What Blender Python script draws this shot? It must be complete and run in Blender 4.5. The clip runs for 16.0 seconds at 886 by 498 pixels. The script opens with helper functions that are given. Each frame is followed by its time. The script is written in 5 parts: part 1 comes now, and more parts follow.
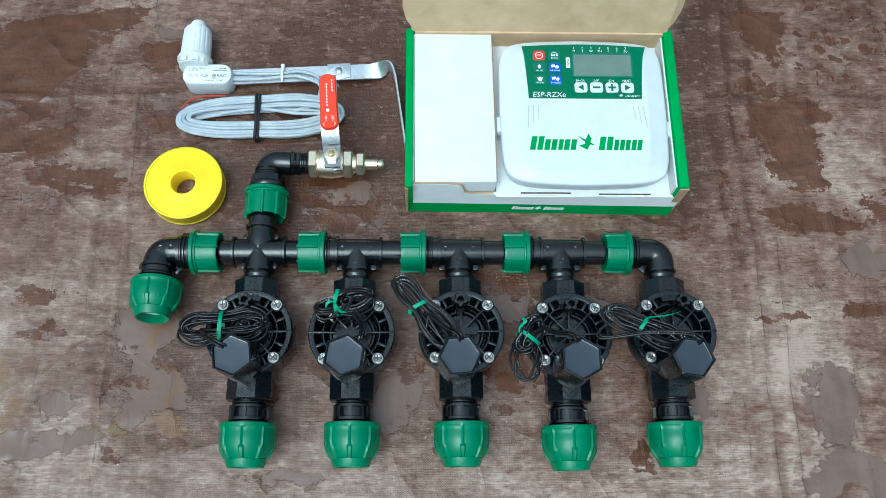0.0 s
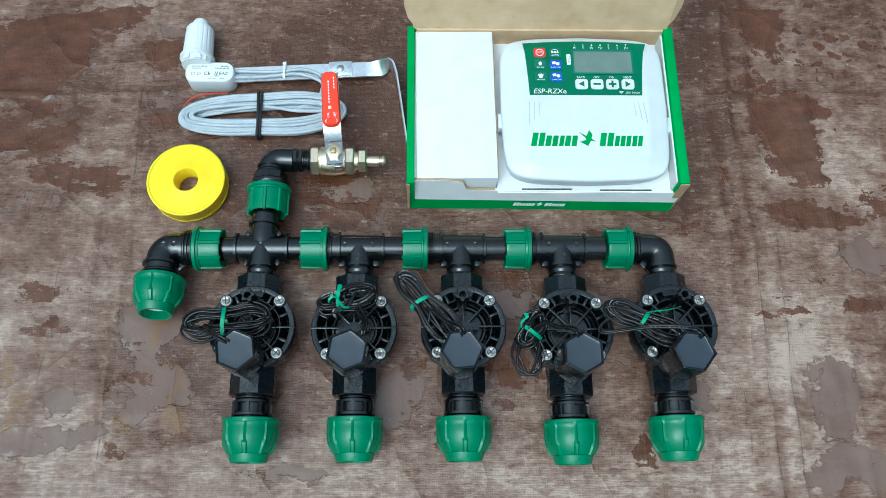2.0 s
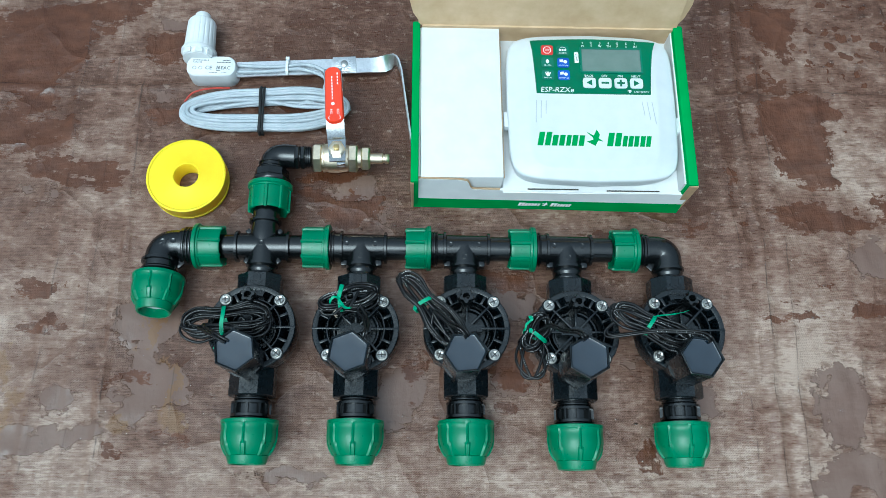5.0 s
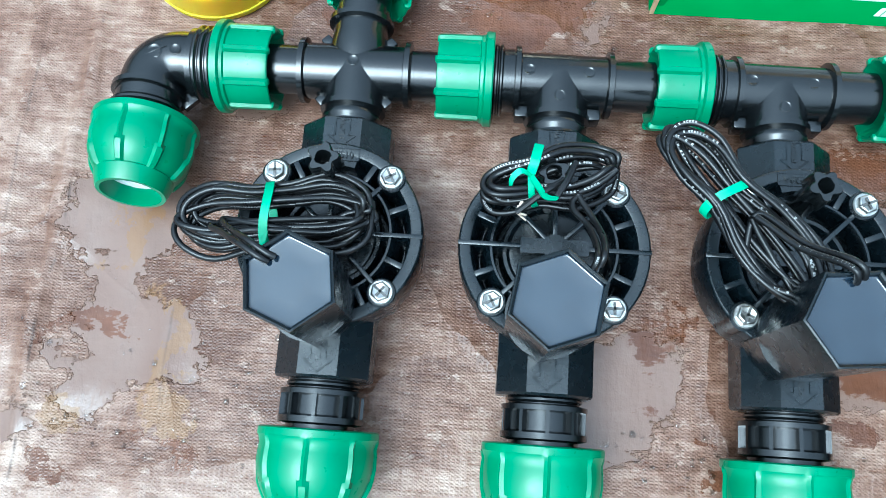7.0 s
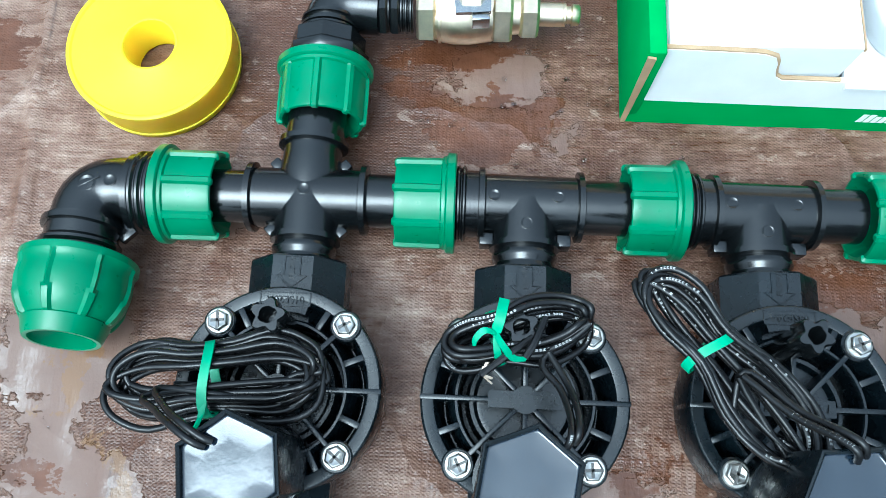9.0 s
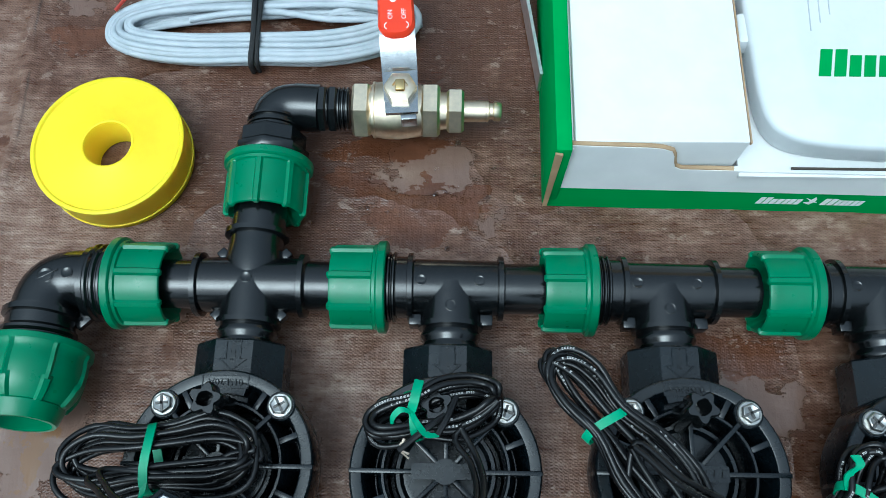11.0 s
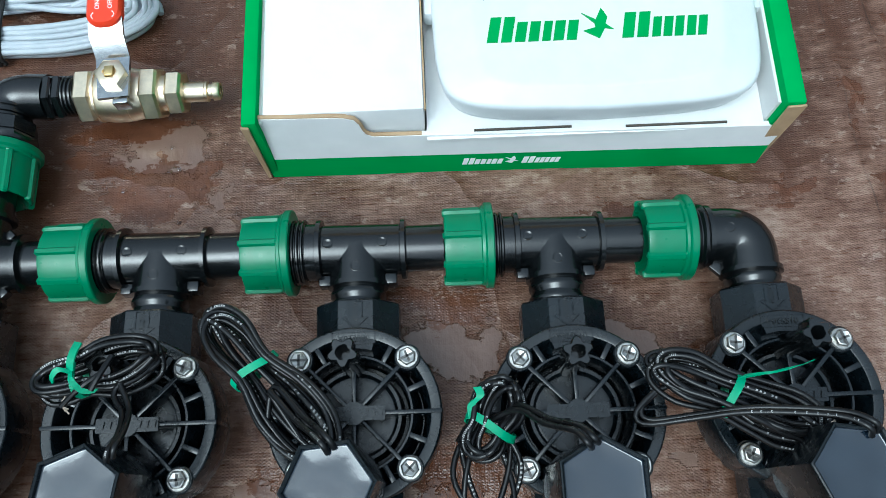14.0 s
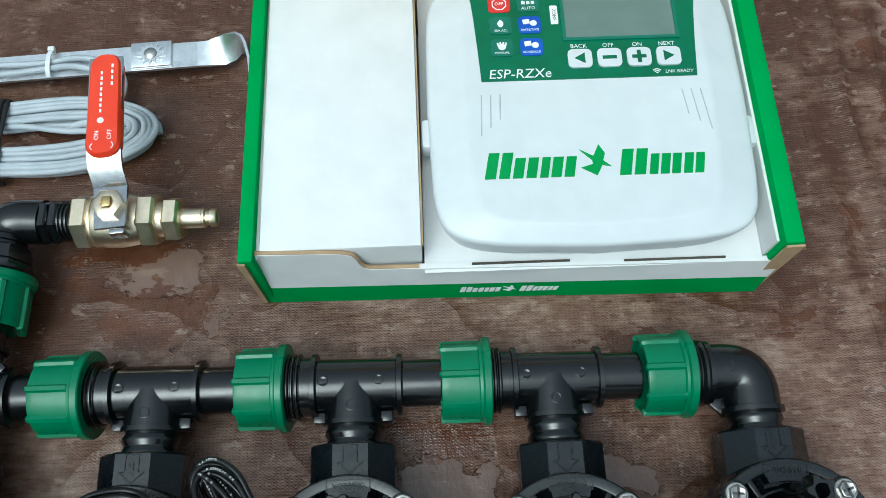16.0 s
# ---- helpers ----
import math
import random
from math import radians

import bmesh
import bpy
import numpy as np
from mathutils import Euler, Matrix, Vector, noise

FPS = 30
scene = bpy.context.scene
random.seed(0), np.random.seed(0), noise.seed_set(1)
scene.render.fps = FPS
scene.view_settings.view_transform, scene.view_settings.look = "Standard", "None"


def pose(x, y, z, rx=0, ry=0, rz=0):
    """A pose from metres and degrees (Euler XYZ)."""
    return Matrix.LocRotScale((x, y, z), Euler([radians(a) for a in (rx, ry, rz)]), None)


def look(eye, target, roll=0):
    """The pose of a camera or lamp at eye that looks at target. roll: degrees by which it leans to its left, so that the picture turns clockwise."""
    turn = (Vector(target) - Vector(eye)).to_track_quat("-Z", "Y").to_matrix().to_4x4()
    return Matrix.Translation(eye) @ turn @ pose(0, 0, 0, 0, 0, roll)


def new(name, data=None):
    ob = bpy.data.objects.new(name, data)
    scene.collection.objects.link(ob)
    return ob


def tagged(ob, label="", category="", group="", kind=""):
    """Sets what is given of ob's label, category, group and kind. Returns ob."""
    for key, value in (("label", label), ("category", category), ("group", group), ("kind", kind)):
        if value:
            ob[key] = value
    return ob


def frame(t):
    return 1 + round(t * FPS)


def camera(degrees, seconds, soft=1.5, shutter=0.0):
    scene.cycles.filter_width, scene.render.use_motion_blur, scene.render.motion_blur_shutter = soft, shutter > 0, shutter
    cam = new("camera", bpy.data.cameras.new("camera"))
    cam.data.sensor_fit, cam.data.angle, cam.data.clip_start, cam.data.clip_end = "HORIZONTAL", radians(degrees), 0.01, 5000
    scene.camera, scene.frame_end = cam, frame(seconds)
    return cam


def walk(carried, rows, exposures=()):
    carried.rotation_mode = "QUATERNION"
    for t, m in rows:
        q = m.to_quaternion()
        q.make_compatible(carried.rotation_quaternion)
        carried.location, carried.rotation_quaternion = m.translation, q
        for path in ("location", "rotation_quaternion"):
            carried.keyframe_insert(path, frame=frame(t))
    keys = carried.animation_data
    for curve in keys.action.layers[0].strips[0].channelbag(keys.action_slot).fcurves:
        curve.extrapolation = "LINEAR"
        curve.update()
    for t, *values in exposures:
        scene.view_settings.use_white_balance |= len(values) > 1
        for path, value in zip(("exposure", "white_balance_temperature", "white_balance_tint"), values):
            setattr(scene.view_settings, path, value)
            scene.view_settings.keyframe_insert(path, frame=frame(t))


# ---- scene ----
cam = camera(58.5, 16.0, soft=0.8)
PATH = [
    (0, (-0.04, -0.172, 0.82), (0.015, 0.465, -1.075), 4.8),
    (0.5, (-0.041, -0.173, 0.82), (0.013, 0.467, -1.074), 4.9),
    (1, (-0.04, -0.176, 0.82), (0.009, 0.469, -1.072), 4.2),
    (1.5, (-0.042, -0.178, 0.821), (0.016, 0.46, -1.074), 5.0),
    (2, (-0.042, -0.18, 0.821), (0.013, 0.464, -1.072), 4.6),
    (2.5, (-0.046, -0.18, 0.819), (0.012, 0.467, -1.073), 5.0),
    (3, (-0.047, -0.184, 0.817), (0.012, 0.461, -1.075), 5.4),
    (5.3, (-0.045, -0.17, 0.809), (0.009, 0.455, -1.09), 5.3),
    (5.5, (-0.049, -0.173, 0.803), (0.012, 0.441, -1.099), 6.0),
    (6, (-0.061, -0.157, 0.687), (-0.028, 0.416, -1.229), 5.0),
    (6.5, (-0.1, -0.124, 0.514), (-0.162, 0.413, -1.411), -3.2),
    (7, (-0.14, -0.086, 0.394), (-0.24, 0.377, -1.549), -8.3),
    (7.5, (-0.154, -0.05, 0.37), (-0.262, 0.414, -1.572), -9.5),
    (8, (-0.154, -0.046, 0.364), (-0.246, 0.421, -1.578), -7.4),
    (8.5, (-0.143, -0.034, 0.372), (-0.208, 0.5, -1.554), -4.4),
    (9, (-0.135, -0.028, 0.378), (-0.19, 0.501, -1.55), -3.7),
    (9.2, (-0.133, -0.025, 0.38), (-0.184, 0.51, -1.546), -3.4),
    (11.3, (-0.098, -0.023, 0.426), (-0.13, 0.641, -1.46), -1.8),
    (11.5, (-0.092, -0.024, 0.433), (-0.127, 0.621, -1.459), -2.1),
    (12, (-0.067, -0.035, 0.433), (-0.105, 0.604, -1.462), -3.5),
    (12.5, (-0.036, -0.038, 0.435), (-0.071, 0.59, -1.464), -4.1),
    (13, (-0.002, -0.04, 0.435), (-0.026, 0.582, -1.466), -3.6),
    (13.5, (0.026, -0.041, 0.438), (0.017, 0.567, -1.467), -2.5),
    (14, (0.045, -0.041, 0.439), (0.05, 0.563, -1.468), -1.9),
    (14.5, (0.053, -0.046, 0.438), (0.082, 0.531, -1.476), 0.4),
    (15, (0.05, -0.044, 0.441), (0.069, 0.635, -1.44), -1.0),
    (15.5, (0.046, -0.034, 0.449), (0.078, 0.653, -1.429), 0.3),
    (16, (0.046, 0.005, 0.451), (0.066, 0.722, -1.416), -0.5),
]
EXPOSURES = [
    (0.0, 0.07, 5200, -9), (5.5, 0.07, 5200, -9), (6.0, 0.12, 5080, -10), (6.5, 0.37, 4980, -10), (7.0, 1.36, 4950, -9), (7.5, 1.33, 5080, -8), (8.0, 1.05, 5200, -7),
    (9.0, 1.02, 5120, -7), (11.5, 0.0, 5260, -7), (12.5, 0.09, 5300, -7), (13.2, 0.19, 5340, -6), (14.5, 0.24, 5400, -5), (16.0, -0.13, 5600, -7),
]
walk(cam, [(t, look(eye, target, roll)) for t, eye, target, roll in PATH], EXPOSURES)

# ---------------------------------------------------------------- light
world = bpy.data.worlds.new("overcast_sky")
scene.world = world
world.use_nodes = True
wn = world.node_tree
sky = wn.nodes.new("ShaderNodeTexSky")
sky.sky_type = "NISHITA"
sky.sun_disc = False
sky.sun_elevation, sky.sun_rotation = radians(62), radians(220)
sky.air_density, sky.dust_density, sky.ozone_density = 1.2, 4.0, 1.0
bg = wn.nodes["Background"]
bg.inputs["Strength"].default_value = 0.250
pale = wn.nodes.new("ShaderNodeHueSaturation")
pale.inputs["Saturation"].default_value = 0.35
wn.links.new(sky.outputs[0], pale.inputs["Color"])
# an overcast sky is brightest overhead; its low part is darkened for unseen surroundings
where = wn.nodes.new("ShaderNodeTexCoord")
apart = wn.nodes.new("ShaderNodeSeparateXYZ")
rise = wn.nodes.new("ShaderNodeMath")
rise.operation, rise.use_clamp = "MULTIPLY_ADD", True
rise.inputs[1].default_value, rise.inputs[2].default_value = 0.90, 0.10
grade = wn.nodes.new("ShaderNodeMix")
grade.data_type, grade.blend_type = "RGBA", "MULTIPLY"
grade.inputs[0].default_value = 1.0
wn.links.new(where.outputs["Generated"], apart.inputs[0])
wn.links.new(apart.outputs["Z"], rise.inputs[0])
wn.links.new(pale.outputs[0], grade.inputs[6])
wn.links.new(rise.outputs[0], grade.inputs[7])
wn.links.new(grade.outputs[2], bg.inputs["Color"])

sun_data = bpy.data.lights.new("sun", "SUN")
sun_data.energy, sun_data.angle, sun_data.color = 0.85, radians(34), (1.0, 0.98, 0.95)
sun = new("sun", sun_data)
sun.matrix_world = look((-0.5, -0.6, 2.0), (0, 0.05, 0))

# ---------------------------------------------------------------- materials


class Mat:
    """A node material with a few shorthands."""

    def __init__(self, name, color, rough=0.5, metal=0.0, spec=0.5):
        self.m = bpy.data.materials.new(name)
        self.m.use_nodes = True
        self.t = self.m.node_tree
        self.p = self.t.nodes["Principled BSDF"]
        self.p.inputs["Base Color"].default_value = (*color, 1)
        self.p.inputs["Roughness"].default_value = rough
        self.p.inputs["Metallic"].default_value = metal
        self.p.inputs["Specular IOR Level"].default_value = spec

    def node(self, kind, **inputs):
        n = self.t.nodes.new(kind)
        for k, v in inputs.items():
            n.inputs[k.replace("_", " ")].default_value = v
        return n

    def link(self, a, b):
        self.t.links.new(a, b)
        return self

    def coords(self):
        return self.node("ShaderNodeTexCoord").outputs["Object"]

    def noise(self, scale, detail=4.0, rough=0.55, where=None):
        n = self.node("ShaderNodeTexNoise", Scale=scale, Detail=detail, Roughness=rough)
        self.link(where or self.coords(), n.inputs["Vector"])
        return n.outputs["Fac"]

    def ramp(self, fac, *stops):
        r = self.node("ShaderNodeValToRGB")
        e = r.color_ramp.elements
        while len(e) < len(stops):
            e.new(0.5)
        for el, (pos, col) in zip(e, stops):
            el.position, el.color = pos, (*col, 1) if len(col) == 3 else col
        self.link(fac, r.inputs["Fac"])
        return r.outputs["Color"]

    def math(self, op, a, b=None, c=None, clamp=False):
        n = self.node("ShaderNodeMath")
        n.operation, n.use_clamp = op, clamp
        for i, v in enumerate((a, b, c)):
            if v is None:
                continue
            if isinstance(v, (int, float)):
                n.inputs[i].default_value = v
            else:
                self.link(v, n.inputs[i])
        return n.outputs[0]

    def mix(self, fac, a, b):
        n = self.node("ShaderNodeMix")
        n.data_type = "RGBA"
        for i, v in ((0, fac), (6, a), (7, b)):
            if isinstance(v, (int, float)):
                n.inputs[i].default_value = v
            elif isinstance(v, tuple):
                n.inputs[i].default_value = (*v, 1)
            else:
                self.link(v, n.inputs[i])
        return n.outputs[2]

    def bump(self, height, strength=0.2, distance=0.001):
        b = self.node("ShaderNodeBump", Strength=strength, Distance=distance)
        self.link(height, b.inputs["Height"])
        return self.link(b.outputs["Normal"], self.p.inputs["Normal"])

    def vary(self, lo, hi, scale, key="Base Color", detail=5.0):
        f = self.noise(scale, detail)
        return self.link(self.ramp(f, (0.3, lo), (0.7, hi)), self.p.inputs[key])

    def gloss(self, lo, hi, scale):
        return self.vary((lo,) * 3, (hi,) * 3, scale, "Roughness")


def plastic(name, lo, hi, r0, r1, fine=900, bump=0.06, spec=0.5):
    m = Mat(name, lo, spec=spec)
    m.vary(lo, hi, 60).gloss(r0, r1, 140)
    m.bump(m.noise(fine, 3), bump, 0.0004)
    return m.m


BLACK = plastic("black_plastic", (0.0020, 0.0025, 0.0028), (0.0040, 0.0050, 0.0056), 0.15, 0.25, 900, 0.02, 0.66)
BLACK_MATT = plastic("matt_black_nylon", (0.0016, 0.0030, 0.0042), (0.0034, 0.0066, 0.0090), 0.20, 0.34, 1400, 0.07, 0.56)
RESIN = plastic("black_potting_resin", (0.006, 0.011, 0.020), (0.012, 0.020, 0.032), 0.05, 0.14, 120, 0.14, 1.0)
RUBBER = plastic("black_rubber", (0.008, 0.008, 0.008), (0.014, 0.014, 0.014), 0.5, 0.7)
WIRE = plastic("black_wire_jacket", (0.003, 0.003, 0.0035), (0.006, 0.006, 0.0065), 0.24, 0.38, 700, 0.08, 0.4)
GREEN = plastic("green_polypropylene", (0.006, 0.140, 0.056), (0.010, 0.178, 0.076), 0.26, 0.40, 500, 0.08)
TIE = plastic("green_twist_tie", (0.012, 0.23, 0.105), (0.035, 0.34, 0.17), 0.4, 0.6, 600, 0.2)
YELLOW = plastic("yellow_plastic", (0.90, 0.66, 0.010), (0.92, 0.71, 0.016), 0.38, 0.5, 300, 0.08, 0.3)
WHITE = plastic("white_sensor_plastic", (0.66, 0.68, 0.68), (0.74, 0.75, 0.75), 0.42, 0.55, 400, 0.05)
SHELL = plastic("white_abs_shell", (0.60, 0.63, 0.64), (0.65, 0.675, 0.685), 0.32, 0.42, 1500, 0.05)
shiny = YELLOW.node_tree.nodes["Principled BSDF"]
shiny.inputs["Subsurface Weight"].default_value = 0.55
shiny.inputs["Subsurface Radius"].default_value = (1.0, 0.7, 0.1)
shiny.inputs["Subsurface Scale"].default_value = 0.012
GREY_CABLE = plastic("grey_pvc_cable", (0.36, 0.40, 0.43), (0.47, 0.50, 0.53), 0.42, 0.58, 300, 0.1)
RED = plastic("red_vinyl_grip", (0.70, 0.036, 0.008), (0.80, 0.055, 0.014), 0.32, 0.45, 300, 0.1)
RED_WIRE = plastic("red_wire", (0.35, 0.03, 0.02), (0.45, 0.05, 0.03), 0.4, 0.5)
INK_WHITE = plastic("white_ink", (0.78, 0.80, 0.80), (0.84, 0.85, 0.85), 0.5, 0.6)
INK_GREY = plastic("worn_pale_ink", (0.14, 0.14, 0.14), (0.50, 0.50, 0.48), 0.5, 0.6)
INK_BLACK = plastic("black_ink", (0.03, 0.03, 0.03), (0.06, 0.06, 0.06), 0.5, 0.6)
INK_GREEN = plastic("green_ink", (0.005, 0.24, 0.035), (0.01, 0.29, 0.05), 0.45, 0.55)
PANEL_GREEN = plastic("green_keypad_film", (0.003, 0.115, 0.05), (0.005, 0.15, 0.066), 0.30, 0.40)
KEY_GREEN = plastic("teal_green_key", (0.010, 0.135, 0.085), (0.016, 0.165, 0.105), 0.35, 0.45)
KEY_BLUE = plastic("blue_key", (0.004, 0.07, 0.42), (0.01, 0.10, 0.52), 0.35, 0.45)
KEY_RED = plastic("red_key", (0.55, 0.02, 0.015), (0.62, 0.035, 0.03), 0.35, 0.45)
LCD = plastic("grey_lcd", (0.13, 0.19, 0.17), (0.16, 0.22, 0.20), 0.12, 0.2)
COPPER = Mat("bare_copper_strand", (0.6, 0.5, 0.4), 0.4, 0.6).m


def metal(name, color, r0, r1, scale=250):
    m = Mat(name, color, r0, 1.0)
    m.vary(tuple(c * 0.82 for c in color), color, scale).gloss(r0, r1, scale * 0.6)
    m.bump(m.noise(scale * 4, 4), 0.12, 0.0003)
    return m.m


NICKEL = metal("nickel_plated_brass", (0.92, 0.78, 0.57), 0.28, 0.42)
STEEL = metal("galvanised_steel", (0.46, 0.47, 0.475), 0.14, 0.28)
SCREW = metal("zinc_screw", (0.54, 0.53, 0.50), 0.26, 0.46, 420)
SLOT = metal("slot_shade_metal", (0.15, 0.146, 0.14), 0.55, 0.7, 500)
ALU = metal("brushed_aluminium", (0.90, 0.91, 0.92), 0.30, 0.45)
BRASS = metal("brass_stem", (0.62, 0.47, 0.22), 0.3, 0.45)


def card(name, lo, hi, bump=0.15):
    m = Mat(name, lo, 0.75, spec=0.25)
    m.vary(lo, hi, 45).gloss(0.65, 0.85, 90)
    fibre = m.math("ADD", m.noise(1600, 3), m.noise(220, 4))
    m.bump(fibre, bump, 0.0004)
    return m.m


CARD_WHITE = card("white_coated_card", (0.68, 0.685, 0.675), (0.75, 0.75, 0.74))
CARD_GREEN = card("green_printed_card", (0.004, 0.25, 0.045), (0.008, 0.30, 0.06), 0.1)
KRAFT = card("kraft_corrugated_card", (0.50, 0.35, 0.20), (0.62, 0.46, 0.29), 0.25)
SLIT = card("shaded_tab_slot", (0.045, 0.038, 0.030), (0.09, 0.075, 0.06), 0.3)
KRAFT_EDGE = card("kraft_cut_edge", (0.30, 0.20, 0.11), (0.48, 0.34, 0.20), 0.6)


# places on the sheet: centre, half sizes, strength
SOAKED = [
    (-0.505, 0.335, 0.075, 0.055, 0.34), (-0.44, 0.385, 0.08, 0.03, 0.26), (-0.485, 0.235, 0.055, 0.040, 0.30), (-0.43, 0.185, 0.055, 0.018, 0.26),
    (-0.345, 0.345, 0.030, 0.024, 0.26), (-0.335, 0.262, 0.030, 0.016, 0.26), (0.375, 0.402, 0.036, 0.030, 0.38), (0.384, 0.352, 0.012, 0.030, 0.30),
    (0.388, 0.255, 0.046, 0.044, 0.36), (0.392, 0.200, 0.028, 0.040, 0.30), (0.385, 0.137, 0.070, 0.018, 0.30), (0.482, 0.165, 0.022, 0.024, 0.30),
    (0.355, 0.312, 0.040, 0.012, 0.22), (-0.108, 0.153, 0.028, 0.007, 0.30), (-0.128, 0.138, 0.026, 0.014, 0.32), (-0.160, 0.160, 0.026, 0.012, 0.20),
    (-0.150, 0.186, 0.040, 0.009, 0.30), (-0.126, 0.1605, 0.008, 0.004, 0.36), (-0.055, -0.028, 0.018, 0.024, 0.22), (-0.042, -0.076, 0.020, 0.016, 0.22),
    (0.054, -0.030, 0.026, 0.022, 0.36), (0.044, -0.076, 0.018, 0.012, 0.26), (0.182, -0.112, 0.010, 0.020, 0.30), (0.435, 0.036, 0.030, 0.007, 0.28),
    (0.352, 0.029, 0.034, 0.008, 0.26), (0.392, 0.063, 0.040, 0.006, 0.24), (-0.450, 0.053, 0.034, 0.010, 0.30), (-0.346, -0.041, 0.022, 0.004, 0.36),
    (-0.436, 0.012, 0.032, 0.007, 0.24), (0.165, 0.118, 0.034, 0.010, 0.26), (0.245, 0.126, 0.024, 0.010, 0.26), (0.300, 0.180, 0.010, 0.016, 0.24),
    (0.055, 0.066, 0.040, 0.014, 0.28), (-0.225, 0.140, 0.012, 0.030, 0.22), (-0.300, -0.099, 0.020, 0.003, 0.34), (-0.352, -0.112, 0.014, 0.005, 0.30),
]
FILMS = [
    (-0.335, 0.035, 0.032, 0.050, 0.34), (-0.318, -0.052, 0.036, 0.028, 0.34), (-0.352, -0.088, 0.030, 0.018, 0.24), (0.392, -0.082, 0.026, 0.050, 0.38),
    (0.372, -0.142, 0.018, 0.014, 0.32), (0.252, -0.058, 0.018, 0.030, 0.26), (-0.068, -0.058, 0.030, 0.036, 0.30), (-0.428, -0.105, 0.050, 0.018, 0.24),
    (-0.341, 0.376, 0.030, 0.014, 0.30), (-0.340, 0.282, 0.024, 0.007, 0.32), (-0.268, 0.090, 0.030, 0.018, 0.28), (0.458, 0.093, 0.034, 0.026, 0.30),
    (-0.460, 0.160, 0.036, 0.020, 0.26), (-0.190, -0.136, 0.060, 0.014, 0.24), (-0.408, -0.064, 0.024, 0.016, 0.26), (0.430, -0.138, 0.032, 0.020, 0.26),
    (-0.120, 0.168, 0.030, 0.016, 0.34), (-0.092, 0.138, 0.014, 0.010, 0.34), (0.045, 0.036, 0.036, 0.024, 0.34), (0.052, -0.046, 0.018, 0.012, 0.36), (0.150, 0.040, 0.024, 0.016, 0.22),
]
STAINS = [(-0.327, 0.006, 0.009, 0.018, 0.8), (-0.296, -0.052, 0.005, 0.030, 0.9), (-0.288, -0.085, 0.006, 0.012, 0.8), (-0.467, -0.030, 0.010, 0.024, 0.8), (-0.452, -0.072, 0.008, 0.022, 0.6), (-0.346, -0.084, 0.008, 0.010, 0.7)]
# places with less, then with more, of the sheen painted into the colour
LESS_SHEEN = [(-0.30, 0.0, 0.08, 0.09, 0.18), (-0.48, 0.30, 0.07, 0.12, 0.42), (0.33, 0.40, 0.05, 0.05, 0.40), (0.00, 0.030, 0.25, 0.12, 0.24), (-0.13, 0.290, 0.20, 0.12, 0.56), (-0.205, 0.125, 0.05, 0.06, 0.40), (0.29, 0.30, 0.06, 0.14, 0.42), (0.23, 0.15, 0.05, 0.03, 0.20)]
MORE_SHEEN = [(0.37, -0.02, 0.05, 0.10, 0.40), (0.42, 0.215, 0.05, 0.04, 0.22), (-0.40, -0.13, 0.07, 0.06, 0.22), (0.03, -0.14, 0.30, 0.03, 0.30), (-0.40, 0.32, 0.03, 0.05, 0.20)]
# handling creases: place across, half width, height; along y and along x
CREASES_Y = [(-0.366, 0.0030, 0.0036), (-0.398, 0.0050, 0.0016), (-0.436, 0.0040, 0.0022), (0.322, 0.0036, 0.0044), (0.347, 0.0050, 0.0024), (0.296, 0.0060, 0.0020), (-0.296, 0.0040, 0.0014), (0.418, 0.0060, 0.0018)]
CREASES_X = [(0.293, 0.0026, 0.0026)]


